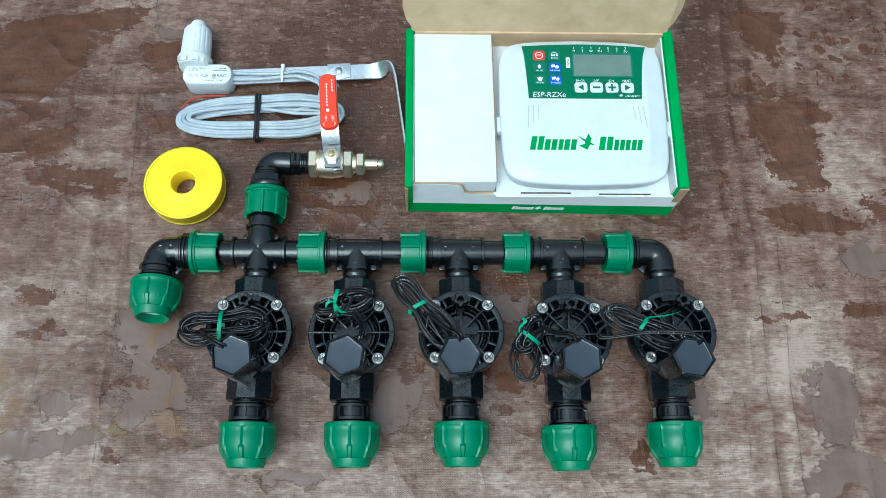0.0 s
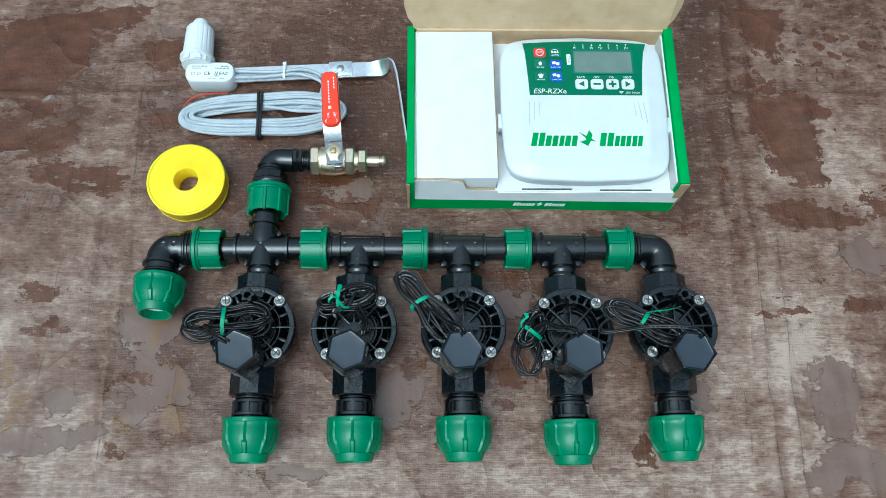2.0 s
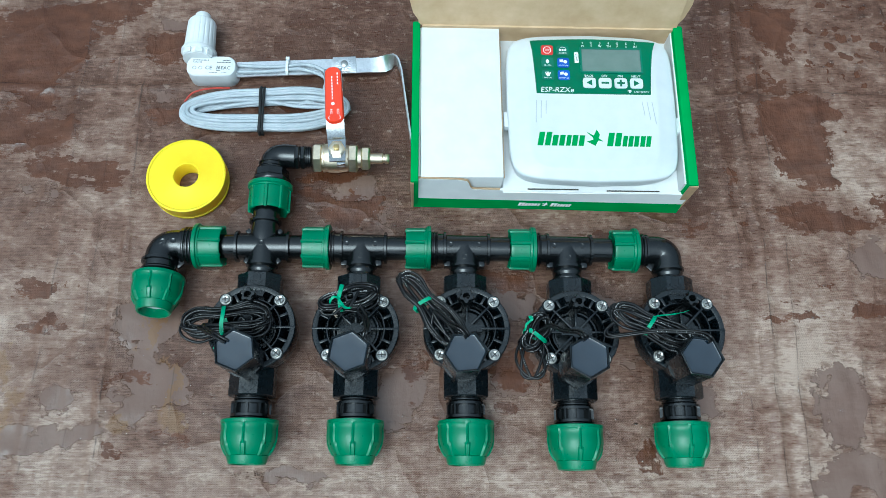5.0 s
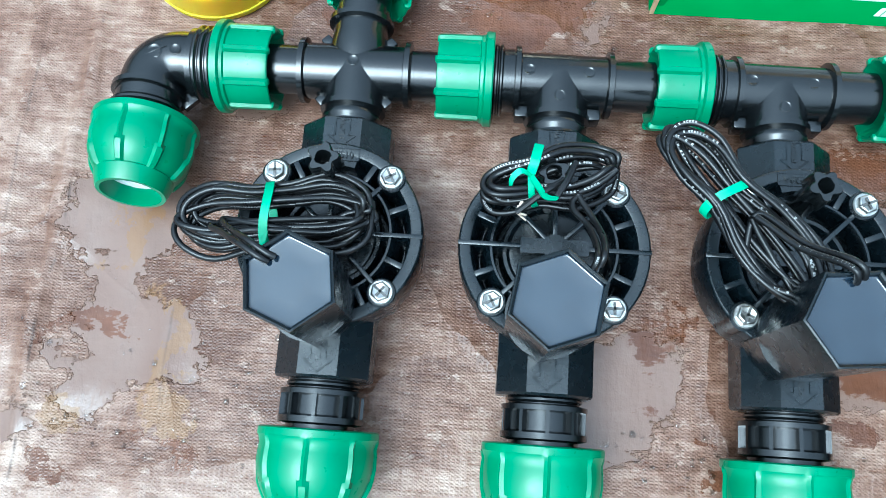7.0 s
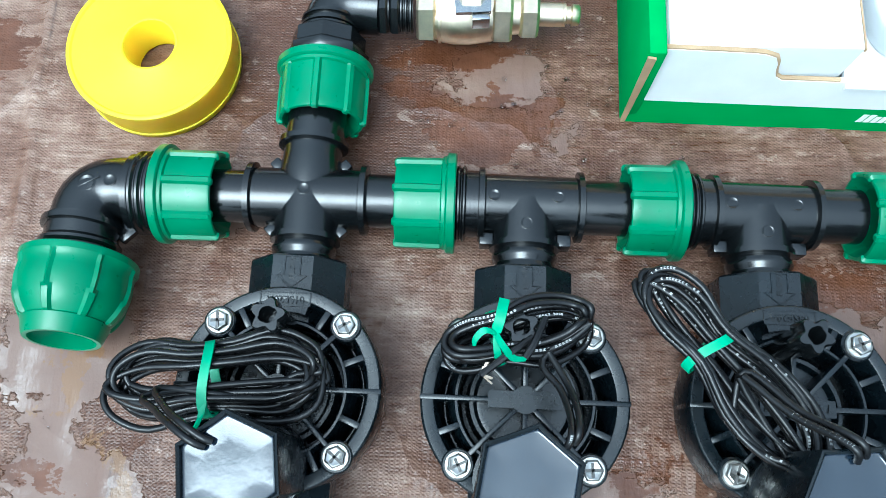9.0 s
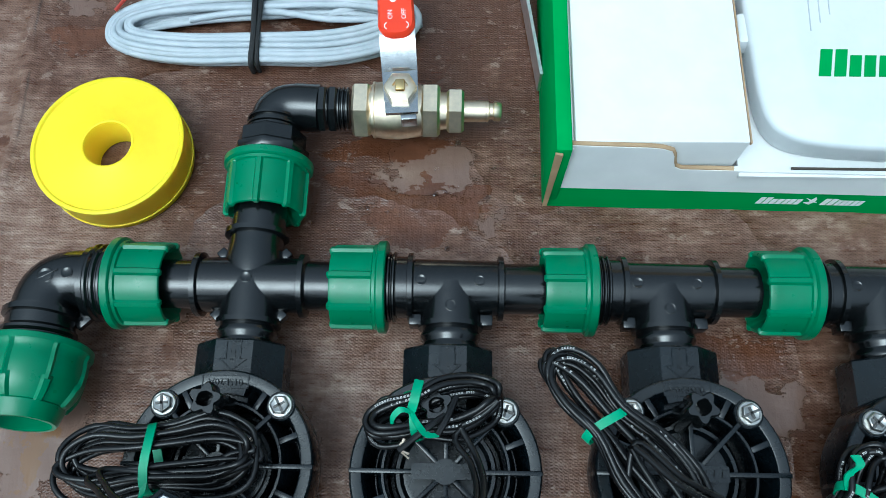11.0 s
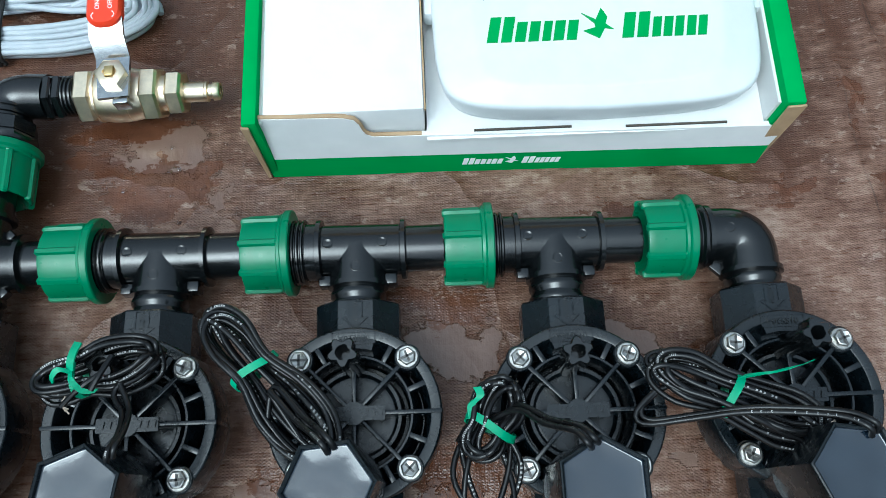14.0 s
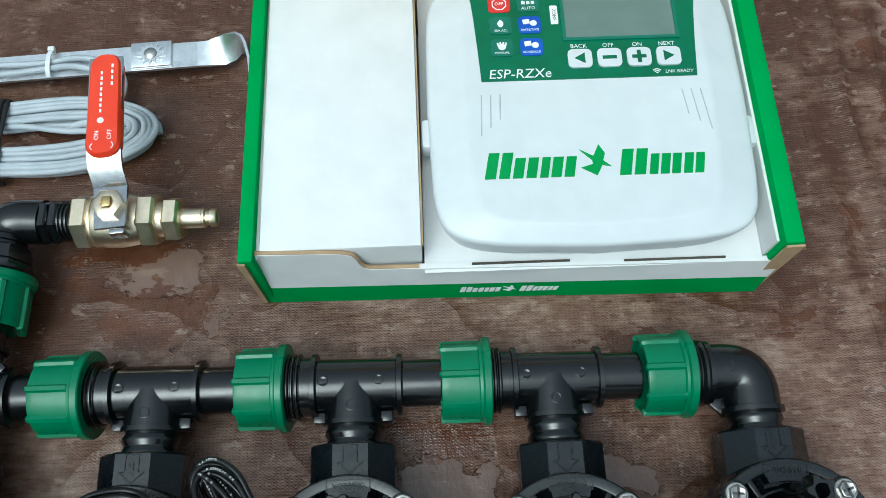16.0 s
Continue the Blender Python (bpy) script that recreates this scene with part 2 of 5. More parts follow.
def tarp_material():
    """Woven brown sheet: painted sky sheen on tapes and smooth water films, dark places soaked through."""
    m = Mat("wet_brown_woven_sheet", (0.12, 0.08, 0.06), 0.5, spec=0.40)
    xyz = m.coords()
    sep = m.node("ShaderNodeSeparateXYZ")
    m.link(xyz, sep.inputs[0])
    x, y = sep.outputs[0], sep.outputs[1]

    def stretched(sx, sy, detail=5, rough=0.6, turn=0.0):
        mp = m.node("ShaderNodeMapping")
        mp.inputs["Scale"].default_value = (sx, sy, 1)
        mp.inputs["Rotation"].default_value = (0, 0, turn)
        m.link(xyz, mp.inputs["Vector"])
        return m.noise(1.0, detail, rough, mp.outputs[0])

    def centred(v, gain):
        return m.math("MULTIPLY", m.math("SUBTRACT", v, 0.5), gain)

    wx, wy = centred(stretched(38, 30, 8, 0.66), 0.085), centred(stretched(31, 52, 8, 0.66), 0.060)
    xw, yw = m.math("ADD", x, wx), m.math("ADD", y, wy)

    def spread(base, places):
        for cx, cy, rx, ry, gain in places:
            dx, dy = m.math("DIVIDE", m.math("SUBTRACT", xw, cx), rx), m.math("DIVIDE", m.math("SUBTRACT", yw, cy), ry)
            d = m.math("SQRT", m.math("ADD", m.math("MULTIPLY", dx, dx), m.math("MULTIPLY", dy, dy)))
            base = m.math("ADD", base, m.math("MULTIPLY", m.math("SUBTRACT", 1.5, d, clamp=True), gain))
        return base

    # flat tapes, each with its own tone, drifting out of line a little
    drift = m.math("MULTIPLY", m.noise(130, 2), 0.0018)
    yd = m.math("ADD", y, drift)
    ty = m.math("SINE", m.math("MULTIPLY", yd, 2 * math.pi / 0.00165))
    tx = m.math("SINE", m.math("MULTIPLY", m.math("ADD", x, drift), 2 * math.pi / 0.0025))
    row = m.math("FLOOR", m.math("DIVIDE", yd, 0.00165))
    col = m.math("FLOOR", m.math("ADD", m.math("DIVIDE", m.math("ADD", x, drift), 0.0040), m.math("MULTIPLY", row, 0.5)))
    cell = m.node("ShaderNodeCombineXYZ")
    m.link(col, cell.inputs[0]).link(row, cell.inputs[1])
    dice = m.node("ShaderNodeTexWhiteNoise")
    dice.noise_dimensions = "2D"
    m.link(cell.outputs[0], dice.inputs["Vector"])
    tape = dice.outputs["Value"]
    dash = stretched(95, 560, 3, 0.5)
    long_dash = stretched(22, 300, 4, 0.55)
    weave = m.math("ADD", m.math("MULTIPLY", ty, 0.35), m.math("MULTIPLY", m.math("MULTIPLY", tx, ty), 0.65))
    # sky sheen painted on the tapes, in large soft areas, smears and single dashes
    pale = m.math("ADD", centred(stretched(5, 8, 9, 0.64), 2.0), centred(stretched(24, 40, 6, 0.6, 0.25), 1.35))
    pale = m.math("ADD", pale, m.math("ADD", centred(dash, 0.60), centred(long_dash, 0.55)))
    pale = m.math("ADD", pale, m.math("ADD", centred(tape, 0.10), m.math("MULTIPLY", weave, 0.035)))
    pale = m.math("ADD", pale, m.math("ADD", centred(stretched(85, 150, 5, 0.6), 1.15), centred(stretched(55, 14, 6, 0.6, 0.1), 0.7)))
    pale = m.math("SUBTRACT", m.math("ADD", pale, 0.46), spread(0.0, LESS_SHEEN))
    pale = m.math("ADD", pale, spread(0.0, MORE_SHEEN), None, True)
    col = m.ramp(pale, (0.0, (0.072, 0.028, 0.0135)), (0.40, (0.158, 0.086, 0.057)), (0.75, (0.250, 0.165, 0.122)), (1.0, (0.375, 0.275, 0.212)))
    # ragged flecks where the brown shows through, and pale flecks of painted sheen
    where = m.ramp(stretched(7, 9, 4), (0.40, (0, 0, 0)), (0.58, (1, 1, 1)))
    fleck = m.ramp(stretched(48, 95, 9, 0.68, 0.08), (0.545, (0, 0, 0)), (0.575, (1, 1, 1)))
    sheen_fleck = m.ramp(stretched(75, 120, 9, 0.70, 0.5), (0.585, (0, 0, 0)), (0.620, (1, 1, 1)))
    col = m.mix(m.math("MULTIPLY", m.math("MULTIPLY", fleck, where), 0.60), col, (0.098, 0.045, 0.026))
    col = m.mix(m.math("MULTIPLY", sheen_fleck, 0.42), col, (0.345, 0.255, 0.200))
    # smooth films with a drawn edge, greyed by sky sheen in their colour
    fringe = m.math("ADD", centred(dash, 0.10), centred(long_dash, 0.12))
    film = m.ramp(m.math("ADD", spread(stretched(8, 12, 8, 0.6), FILMS), m.math("MULTIPLY", fringe, 0.5)), (0.690, (0, 0, 0)), (0.705, (1, 1, 1)))
    pond = m.ramp(stretched(9, 12, 4), (0.3, (0.130, 0.076, 0.056)), (0.7, (0.182, 0.120, 0.094)))
    col = m.mix(m.math("MULTIPLY", film, 0.93), col, pond)
    stain = m.ramp(spread(centred(stretched(60, 40, 6), 1.2), STAINS), (0.36, (0, 0, 0)), (0.52, (1, 1, 1)))
    col = m.mix(m.math("MULTIPLY", stain, 0.62), col, (0.175, 0.092, 0.036))
    # soaked through: the brown of the sheet itself
    soak = m.ramp(m.math("ADD", spread(stretched(11, 20, 9, 0.66), SOAKED), fringe), (0.690, (0, 0, 0)), (0.725, (1, 1, 1)))
    # puddled drops where the sheet sheds water
    jig = m.node("ShaderNodeCombineXYZ")
    m.link(m.math("ADD", m.math("MULTIPLY", x, 52), m.math("MULTIPLY", wx, 26)), jig.inputs[0]).link(m.math("ADD", m.math("MULTIPLY", y, 66), m.math("MULTIPLY", wy, 40)), jig.inputs[1])
    drops = m.node("ShaderNodeTexVoronoi", Scale=1.0)
    drops.voronoi_dimensions = "2D"
    m.link(jig.outputs[0], drops.inputs["Vector"])
    pick = m.node("ShaderNodeSeparateColor")
    m.link(drops.outputs["Color"], pick.inputs[0])
    near = m.math("SUBTRACT", m.math("MULTIPLY", m.math("SUBTRACT", pick.outputs[0], 0.30), 0.55), drops.outputs["Distance"])
    gate = spread(0.0, [(0.455, 0.370, 0.075, 0.060, 1.0), (0.490, 0.150, 0.050, 0.030, 0.6), (0.360, 0.345, 0.030, 0.030, 0.7), (-0.02, -0.09, 0.03, 0.02, 0.6)])
    beads = m.math("MULTIPLY", m.math("GREATER_THAN", near, 0.0), m.math("GREATER_THAN", gate, 0.35))
    soak = m.math("MAXIMUM", soak, beads)
    dark = m.ramp(stretched(30, 60, 6), (0.3, (0.056, 0.0178, 0.0066)), (0.7, (0.118, 0.045, 0.0205)))
    col = m.mix(m.math("MULTIPLY", soak, 0.92), col, dark)
    # dark lines beside the sharp creases, broken along their length
    broken = m.ramp(stretched(16, 22, 5), (0.47, (0, 0, 0)), (0.56, (1, 1, 1)))

    def wander(v):
        return m.math("ADD", m.math("MULTIPLY", m.math("SINE", m.math("MULTIPLY", v, 17.0)), 0.0030), m.math("MULTIPLY", m.math("SINE", m.math("MULTIPLY_ADD", v, 61.0, 1.0)), 0.0012))
    line = 0.0
    for places, across, along in ((CREASES_Y, x, y), (CREASES_X, y, x)):
        for at, half, height in places:
            off = m.math("ABSOLUTE", m.math("SUBTRACT", m.math("ADD", across, m.math("MULTIPLY", wx, 0.05)), m.math("ADD", wander(along), at + 0.0022)))
            one = m.math("SUBTRACT", 1.0, m.math("DIVIDE", off, 0.0011), clamp=True)
            line = m.math("MAXIMUM", line, m.math("MULTIPLY", one, min(1.0, height / 0.0030)))
    line = m.math("MULTIPLY", line, broken)
    col = m.mix(m.math("MULTIPLY", line, 0.75), col, (0.030, 0.016, 0.011))
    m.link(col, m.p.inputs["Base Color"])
    slick = m.math("MAXIMUM", soak, film)
    rough = m.mix(slick, m.ramp(dash, (0.3, (0.24,) * 3), (0.7, (0.46,) * 3)), (0.10, 0.10, 0.10))
    m.link(rough, m.p.inputs["Roughness"])
    flat = m.math("SUBTRACT", 1.0, m.math("ADD", m.math("MULTIPLY", soak, 0.55), m.math("MULTIPLY", film, 0.95)), clamp=True)
    h = m.math("ADD", m.math("ADD", m.math("MULTIPLY", weave, 0.15), m.math("MULTIPLY", tape, 0.10)), m.math("ADD", m.math("MULTIPLY", dash, 0.45), m.math("MULTIPLY", long_dash, 0.15)))
    h = m.math("MULTIPLY", h, flat)
    # edge of the water stands a little proud
    h = m.math("ADD", h, m.math("MULTIPLY", slick, 0.35))
    warp = m.node("ShaderNodeVectorMath")
    warp.operation = "MULTIPLY_ADD"
    warp.inputs[1].default_value = (0.08, 0.08, 0.0)
    bend_noise = m.node("ShaderNodeTexNoise", Scale=9.0, Detail=4.0)
    m.link(xyz, bend_noise.inputs["Vector"]).link(bend_noise.outputs["Color"], warp.inputs[0]).link(xyz, warp.inputs[2])
    folds = m.node("ShaderNodeTexVoronoi", Scale=9.0)
    folds.feature = "DISTANCE_TO_EDGE"
    m.link(warp.outputs[0], folds.inputs["Vector"])
    ridge = m.math("SUBTRACT", 1.0, m.math("DIVIDE", folds.outputs["Distance"], 0.10), clamp=True)
    h = m.math("ADD", h, m.math("MULTIPLY", m.math("MULTIPLY", m.math("MULTIPLY", ridge, ridge), 1.5), m.math("SUBTRACT", 1.0, m.math("MULTIPLY", film, 0.85))))
    # small wrinkles of the coating
    crumple = m.math("MULTIPLY", m.math("ADD", m.noise(70, 5, 0.6), stretched(150, 45, 4)), m.math("SUBTRACT", 1.6, film))
    h = m.math("ADD", h, m.math("MULTIPLY", crumple, 0.9))
    m.bump(h, 0.75, 0.0010)
    return m.m


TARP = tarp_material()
soil = Mat("bare_soil", (0.09, 0.065, 0.045), 0.9)
soil.vary((0.06, 0.045, 0.03), (0.12, 0.09, 0.06), 6).bump(soil.noise(40, 6), 0.5, 0.02)
SOIL = soil.m

# ---------------------------------------------------------------- mesh helpers


def part(name, bm, material, parent=None, label="", sharp=38):
    """Link a bmesh as one mesh object under a thing or a part."""
    me = bpy.data.meshes.new(name)
    bmesh.ops.recalc_face_normals(bm, faces=bm.faces[:])
    bm.to_mesh(me)
    bm.free()
    me.materials.append(material)
    me.shade_smooth()
    me.set_sharp_from_angle(angle=radians(sharp))
    ob = new(name, me)
    ob.parent = parent
    return tagged(ob, label)


def thing(name, place, label, category, group="", turn=0.0):
    ob = new(name)
    ob.empty_display_size = 0.02
    ob.matrix_basis = pose(*place, 0, 0, turn)
    return tagged(ob, label, category, group)


def frame_of(direction):
    return Vector(direction).normalized().to_track_quat("Z", "Y").to_matrix()


def lathe(bm, profile, origin=(0, 0, 0), direction=(0, 0, 1), n=32, shape=None, slide=None):
    """Sweep (s, r) points round an axis; shape(row, angle) adds to the radius and slide(row, angle) to s."""
    q, o = frame_of(direction), Vector(origin)
    rings = []
    for i, (s, r) in enumerate(profile):
        if r < 1e-6:
            rings.append([bm.verts.new(o + q @ Vector((0, 0, s)))])
            continue
        ring = []
        for k in range(n):
            a = 2 * math.pi * k / n
            rr = r + (shape(i, a) if shape else 0.0)
            ring.append(bm.verts.new(o + q @ Vector((rr * math.cos(a), rr * math.sin(a), s + (slide(i, a) if slide else 0.0)))))
        rings.append(ring)
    for a, b in zip(rings, rings[1:]):
        for k in range(n):
            j = (k + 1) % n
            if len(a) == 1 and len(b) > 1:
                bm.faces.new((a[0], b[k], b[j]))
            elif len(b) == 1 and len(a) > 1:
                bm.faces.new((a[k], a[j], b[0]))
            elif len(a) > 1:
                bm.faces.new((a[k], a[j], b[j], b[k]))
    for ring, flip in ((rings[0], True), (rings[-1], False)):
        if len(ring) > 1 and profile[0] != profile[-1]:
            bm.faces.new(ring[::-1] if flip else ring)
    return bm


def rod(bm, a, b, r, r2=None, n=20, bevel=0.0):
    a, b = Vector(a), Vector(b)
    length, r2 = (b - a).length, r if r2 is None else r2
    e = bevel
    prof = [(0, r), (length, r2)] if e <= 0 else [(0, r - e), (e, r), (length - e, r2), (length, r2 - e)]
    return lathe(bm, prof, a, b - a, n)


def smooth_path(points, steps=6, closed=False):
    """Catmull-Rom through the points."""
    p = [Vector(v) for v in points]
    out, count = [], len(p)
    for i in range(count if closed else count - 1):
        if closed:
            a, b, c, d = (p[(i + k) % count] for k in (-1, 0, 1, 2))
        else:
            a, b, c, d = p[max(i - 1, 0)], p[i], p[i + 1], p[min(i + 2, count - 1)]
        for s in range(steps):
            t = s / steps
            out.append(0.5 * (2 * b + (c - a) * t + (2 * a - 5 * b + 4 * c - d) * t * t + (3 * b - 3 * c + d - a) * t ** 3))
    if not closed:
        out.append(p[-1])
    return out


def tube(bm, pts, r, n=8, closed=False, flat=1.0):
    """A round (or, with flat, squashed) tube along points."""
    pts = [Vector(p) for p in pts]
    count, rings, up = len(pts), [], Vector((0, 0, 1))
    for i, p in enumerate(pts):
        a = pts[(i - 1) % count] if closed or i else p
        b = pts[(i + 1) % count] if closed or i < count - 1 else p
        d = (b - a)
        d = d.normalized() if d.length > 1e-9 else Vector((1, 0, 0))
        side = d.cross(up)
        side = side.normalized() if side.length > 1e-3 else Vector((1, 0, 0))
        nor = side.cross(d)
        rings.append([bm.verts.new(p + side * r * math.cos(2 * math.pi * k / n) + nor * r * flat * math.sin(2 * math.pi * k / n)) for k in range(n)])
    for i in range(count if closed else count - 1):
        a, b = rings[i], rings[(i + 1) % count]
        for k in range(n):
            j = (k + 1) % n
            bm.faces.new((a[k], a[j], b[j], b[k]))
    if not closed:
        bm.faces.new(rings[0][::-1])
        bm.faces.new(rings[-1])
    return bm


def slab(bm, centre, size, turn=0.0, bevel=0.0, tilt=0.0):
    made = bmesh.ops.create_cube(bm, size=1.0, matrix=pose(*centre, tilt, 0, turn) @ Matrix.Diagonal((*size, 1)))["verts"]
    if bevel > 0:
        edges = list({e for v in made for e in v.link_edges})
        bmesh.ops.bevel(bm, geom=edges, offset=bevel, segments=2, affect="EDGES", profile=0.5)
    return bm


def prism(bm, outline, z0, z1, m=Matrix()):
    """A flat outline in x, y made solid from z0 to z1."""
    lo = [bm.verts.new(m @ Vector((x, y, z0))) for x, y in outline]
    hi = [bm.verts.new(m @ Vector((x, y, z1))) for x, y in outline]
    bm.faces.new(lo[::-1])
    bm.faces.new(hi)
    n = len(outline)
    for i in range(n):
        j = (i + 1) % n
        bm.faces.new((lo[i], lo[j], hi[j], hi[i]))
    return bm


def ring_of(n, r, start=0.0, centre=(0, 0)):
    return [(centre[0] + r * math.cos(radians(start) + 2 * math.pi * k / n), centre[1] + r * math.sin(radians(start) + 2 * math.pi * k / n)) for k in range(n)]


def rounded(w, h, r, k=5, cx=0.0, cy=0.0):
    out = []
    for sx, sy, a0 in ((1, 1, 0), (-1, 1, 90), (-1, -1, 180), (1, -1, 270)):
        for i in range(k + 1):
            a = radians(a0 + 90 * i / k)
            out.append((cx + sx * (w / 2 - r) + r * math.cos(a), cy + sy * (h / 2 - r) + r * math.sin(a)))
    return out


def lettering(text, size, m, depth=0.0001, shear=0.0, align="CENTER"):
    """Raised writing as a bmesh, in the built-in font."""
    cu = bpy.data.curves.new("writing", "FONT")
    cu.body, cu.size, cu.extrude, cu.shear = text, size, depth, shear
    cu.align_x, cu.align_y, cu.resolution_u = align, "CENTER", 2
    ob = bpy.data.objects.new("writing", cu)
    me = bpy.data.meshes.new_from_object(ob)
    me.transform(m)
    bm = bmesh.new()
    bm.from_mesh(me)
    bpy.data.objects.remove(ob)
    bpy.data.meshes.remove(me)
    return bm

# ---------------------------------------------------------------- ground
AX = 0.0240   # height of the pipe axes
LOW = -0.003  # the sheet under the fittings


def crease(d, width, height):
    return height * math.exp(-(d / width) ** 2)


def wander_of(v):
    return 0.0030 * math.sin(17.0 * v) + 0.0012 * math.sin(61.0 * v + 1.0)


def tarp_height(x, y):
    p = Vector((x, y, 0))
    z = LOW + 0.0016 * noise.noise(p * 7) + 0.0009 * noise.noise(p * 22 + Vector((3, 1, 0)))
    z += 0.0005 * noise.noise(Vector((x * 90, y * 34, 2))) + 0.0002 * noise.noise(Vector((x * 30, y * 120, 5)))
    away = min(1.0, max(0.0, (abs(x - 0.0) - 0.245) / 0.06))
    for at, half, height in CREASES_Y:
        z += away * crease(x - at - wander_of(y), half, height)
    for at, half, height in CREASES_X:
        z += away * crease(y - at - wander_of(x), half, height)
    wrinkle = abs(noise.noise(Vector((x * 13 + y * 3, y * 9 - x * 4, 4)))) + 0.5 * abs(noise.noise(Vector((x * 31, y * 27, 8))))
    z -= away * 0.0034 * wrinkle ** 0.8
    z += away * 0.006 * max(0.0, noise.noise(Vector((x * 4.5, y * 3.0, 9))))
    return z


def build_tarp():
    def stations(lo, hi, step, far):
        inner = list(np.arange(lo, hi, step))
        grow = [0.03 * 1.45 ** k for k in range(7)]
        steps, outer = 0.0, []
        for g in grow:
            steps += g
            outer.append(steps)
        return [lo - s for s in outer[::-1]] + inner + [hi + s for s in outer]

    xs, ys = stations(-0.66, 0.66, 0.0042, 3), stations(-0.36, 0.62, 0.0042, 3)
    verts = [(x, y, tarp_height(x, y)) for y in ys for x in xs]
    w = len(xs)
    faces = [(j * w + i, j * w + i + 1, (j + 1) * w + i + 1, (j + 1) * w + i) for j in range(len(ys) - 1) for i in range(w - 1)]
    me = bpy.data.meshes.new("tarpaulin")
    me.from_pydata(verts, [], faces)
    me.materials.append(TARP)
    me.shade_smooth()
    return tagged(new("tarpaulin", me), "wet brown woven plastic tarpaulin with creases and puddles", "tarpaulin", kind="structure")


build_tarp()
water = Mat("clear_water", (1, 1, 1), 0.02)
water.p.inputs["Transmission Weight"].default_value = 1.0
water.p.inputs["IOR"].default_value = 1.33
bm = bmesh.new()
rng = random.Random(11)
for cx, cy, sx, sy, count in ((0.48, 0.38, 0.08, 0.07, 160), (-0.10, 0.15, 0.06, 0.03, 40), (-0.30, -0.08, 0.10, 0.05, 60), (0.17, -0.10, 0.06, 0.03, 40), (-0.05, -0.09, 0.05, 0.02, 40), (0.36, 0.02, 0.06, 0.10, 60)):
    for _ in range(count):
        x, y, r = rng.gauss(cx, sx * 0.6), rng.gauss(cy, sy * 0.6), rng.uniform(0.0006, 0.0021)
        st = rng.uniform(0.7, 1.5)
        z = tarp_height(x, y)
        lathe(bm, [(-0.0003, r), (r * 0.16, r * 0.86), (r * 0.30, r * 0.5), (r * 0.36, 0.0)], (x, y, z), (0, 0, 1), 8)
tagged(part("water_drops", bm, water.m, None, sharp=80), "clear water drops beaded on the tarpaulin", "water drops", kind="stuff")
bm = bmesh.new()
bmesh.ops.create_grid(bm, x_segments=8, y_segments=8, size=300, matrix=Matrix.Translation((0, 0, -0.03)))
tagged(part("ground", bm, SOIL), "bare brown soil under the tarpaulin", "ground", kind="structure")

# ---------------------------------------------------------------- pipe fittings


def clamp_nut(parent, start, direction, length=0.0290):
    """Ribbed green nut with a rim at its start and a scalloped mouth at its end."""
    prof = [(0.0, 0.0180), (0.0, 0.0231), (0.0006, 0.0237), (0.0038, 0.0237), (0.0044, 0.0231), (0.0047, 0.0221), (0.0062, 0.0219), (0.0068, 0.0211),
            (length - 0.0050, 0.0210), (length - 0.0012, 0.0209), (length - 0.0003, 0.0206), (length, 0.0201),
            (length, 0.0188), (length - 0.008, 0.0146), (0.004, 0.0150), (0.0, 0.0180)]
    step = 2 * math.pi / 8

    def shape(i, a):
        d = abs((a + step / 2) % step - step / 2)
        if not 7 <= i <= 11:
            return 0.0
        if d < 0.050:
            return 0.0012 if i < 10 else 0.0009
        return 0.0007 * (1.0 - math.cos((d - step / 2) * 2.0)) - 0.0004 if i < 10 else -0.0003

    def slide(i, a):
        d = abs((a + step / 2) % step - step / 2)
        return (0.0 if d < 0.075 else -0.0009) if 9 <= i <= 12 else 0.0
    bm = bmesh.new()
    lathe(bm, prof, start, direction, 128, shape, slide)
    return part("clamp_nut", bm, GREEN, parent, "ribbed green plastic clamp nut", 30)


def barrel_nut(parent, start, direction, length=0.0418, k=1.0):
    """Barrel-shaped green end nut with eight ribs, panels between them and an open mouth."""
    shape_r = [(0.0, 0.0180), (0.0, 0.0268 * k), (0.0006, 0.0276 * k), (0.0036, 0.0276 * k), (0.0046, 0.0268 * k)]
    for i in range(1, 13):
        u = i / 12
        shape_r.append((0.0052 + u * (length - 0.0137), k * (0.0258 + 0.0006 * math.sin(min(1, u * 2) * math.pi / 1.2) - 0.0066 * max(0.0, u - 0.36) ** 2.2 / 0.64 ** 2.2)))
    end = len(shape_r) - 1
    shape_r += [(length - 0.0078, 0.0200 * k), (length - 0.0014, 0.0182 * k), (length, 0.0174 * k), (length, 0.0154 * k), (length - 0.016, 0.0148), (0.01, 0.0150), (0.0, 0.0180)]
    bm = bmesh.new()
    rows = tuple(range(4, end + 1))

    def shape(i, a):
        if i not in rows:
            return 0.0
        step = 2 * math.pi / 8
        d = abs((a + step / 2) % step - step / 2)
        u = (i - 4) / (end - 3)
        h = 0.0011 + 0.0012 * u * u
        return h if d < 0.046 + 0.03 * u * u else 0.0
    lathe(bm, shape_r, start, direction, 112, shape)
    nut = part("barrel_nut", bm, GREEN, parent, "barrel-shaped green plastic nut with ribs", 30)
    bm = bmesh.new()
    lathe(bm, [(length - 0.0165, 0.0), (length - 0.0165, 0.0138), (length - 0.0095, 0.0146), (length - 0.0095, 0.0118), (length - 0.015, 0.0112), (length - 0.015, 0.0)], start, direction, 32)
    part("grip_ring", bm, WHITE, nut, "white plastic grip ring inside the nut")
    return nut


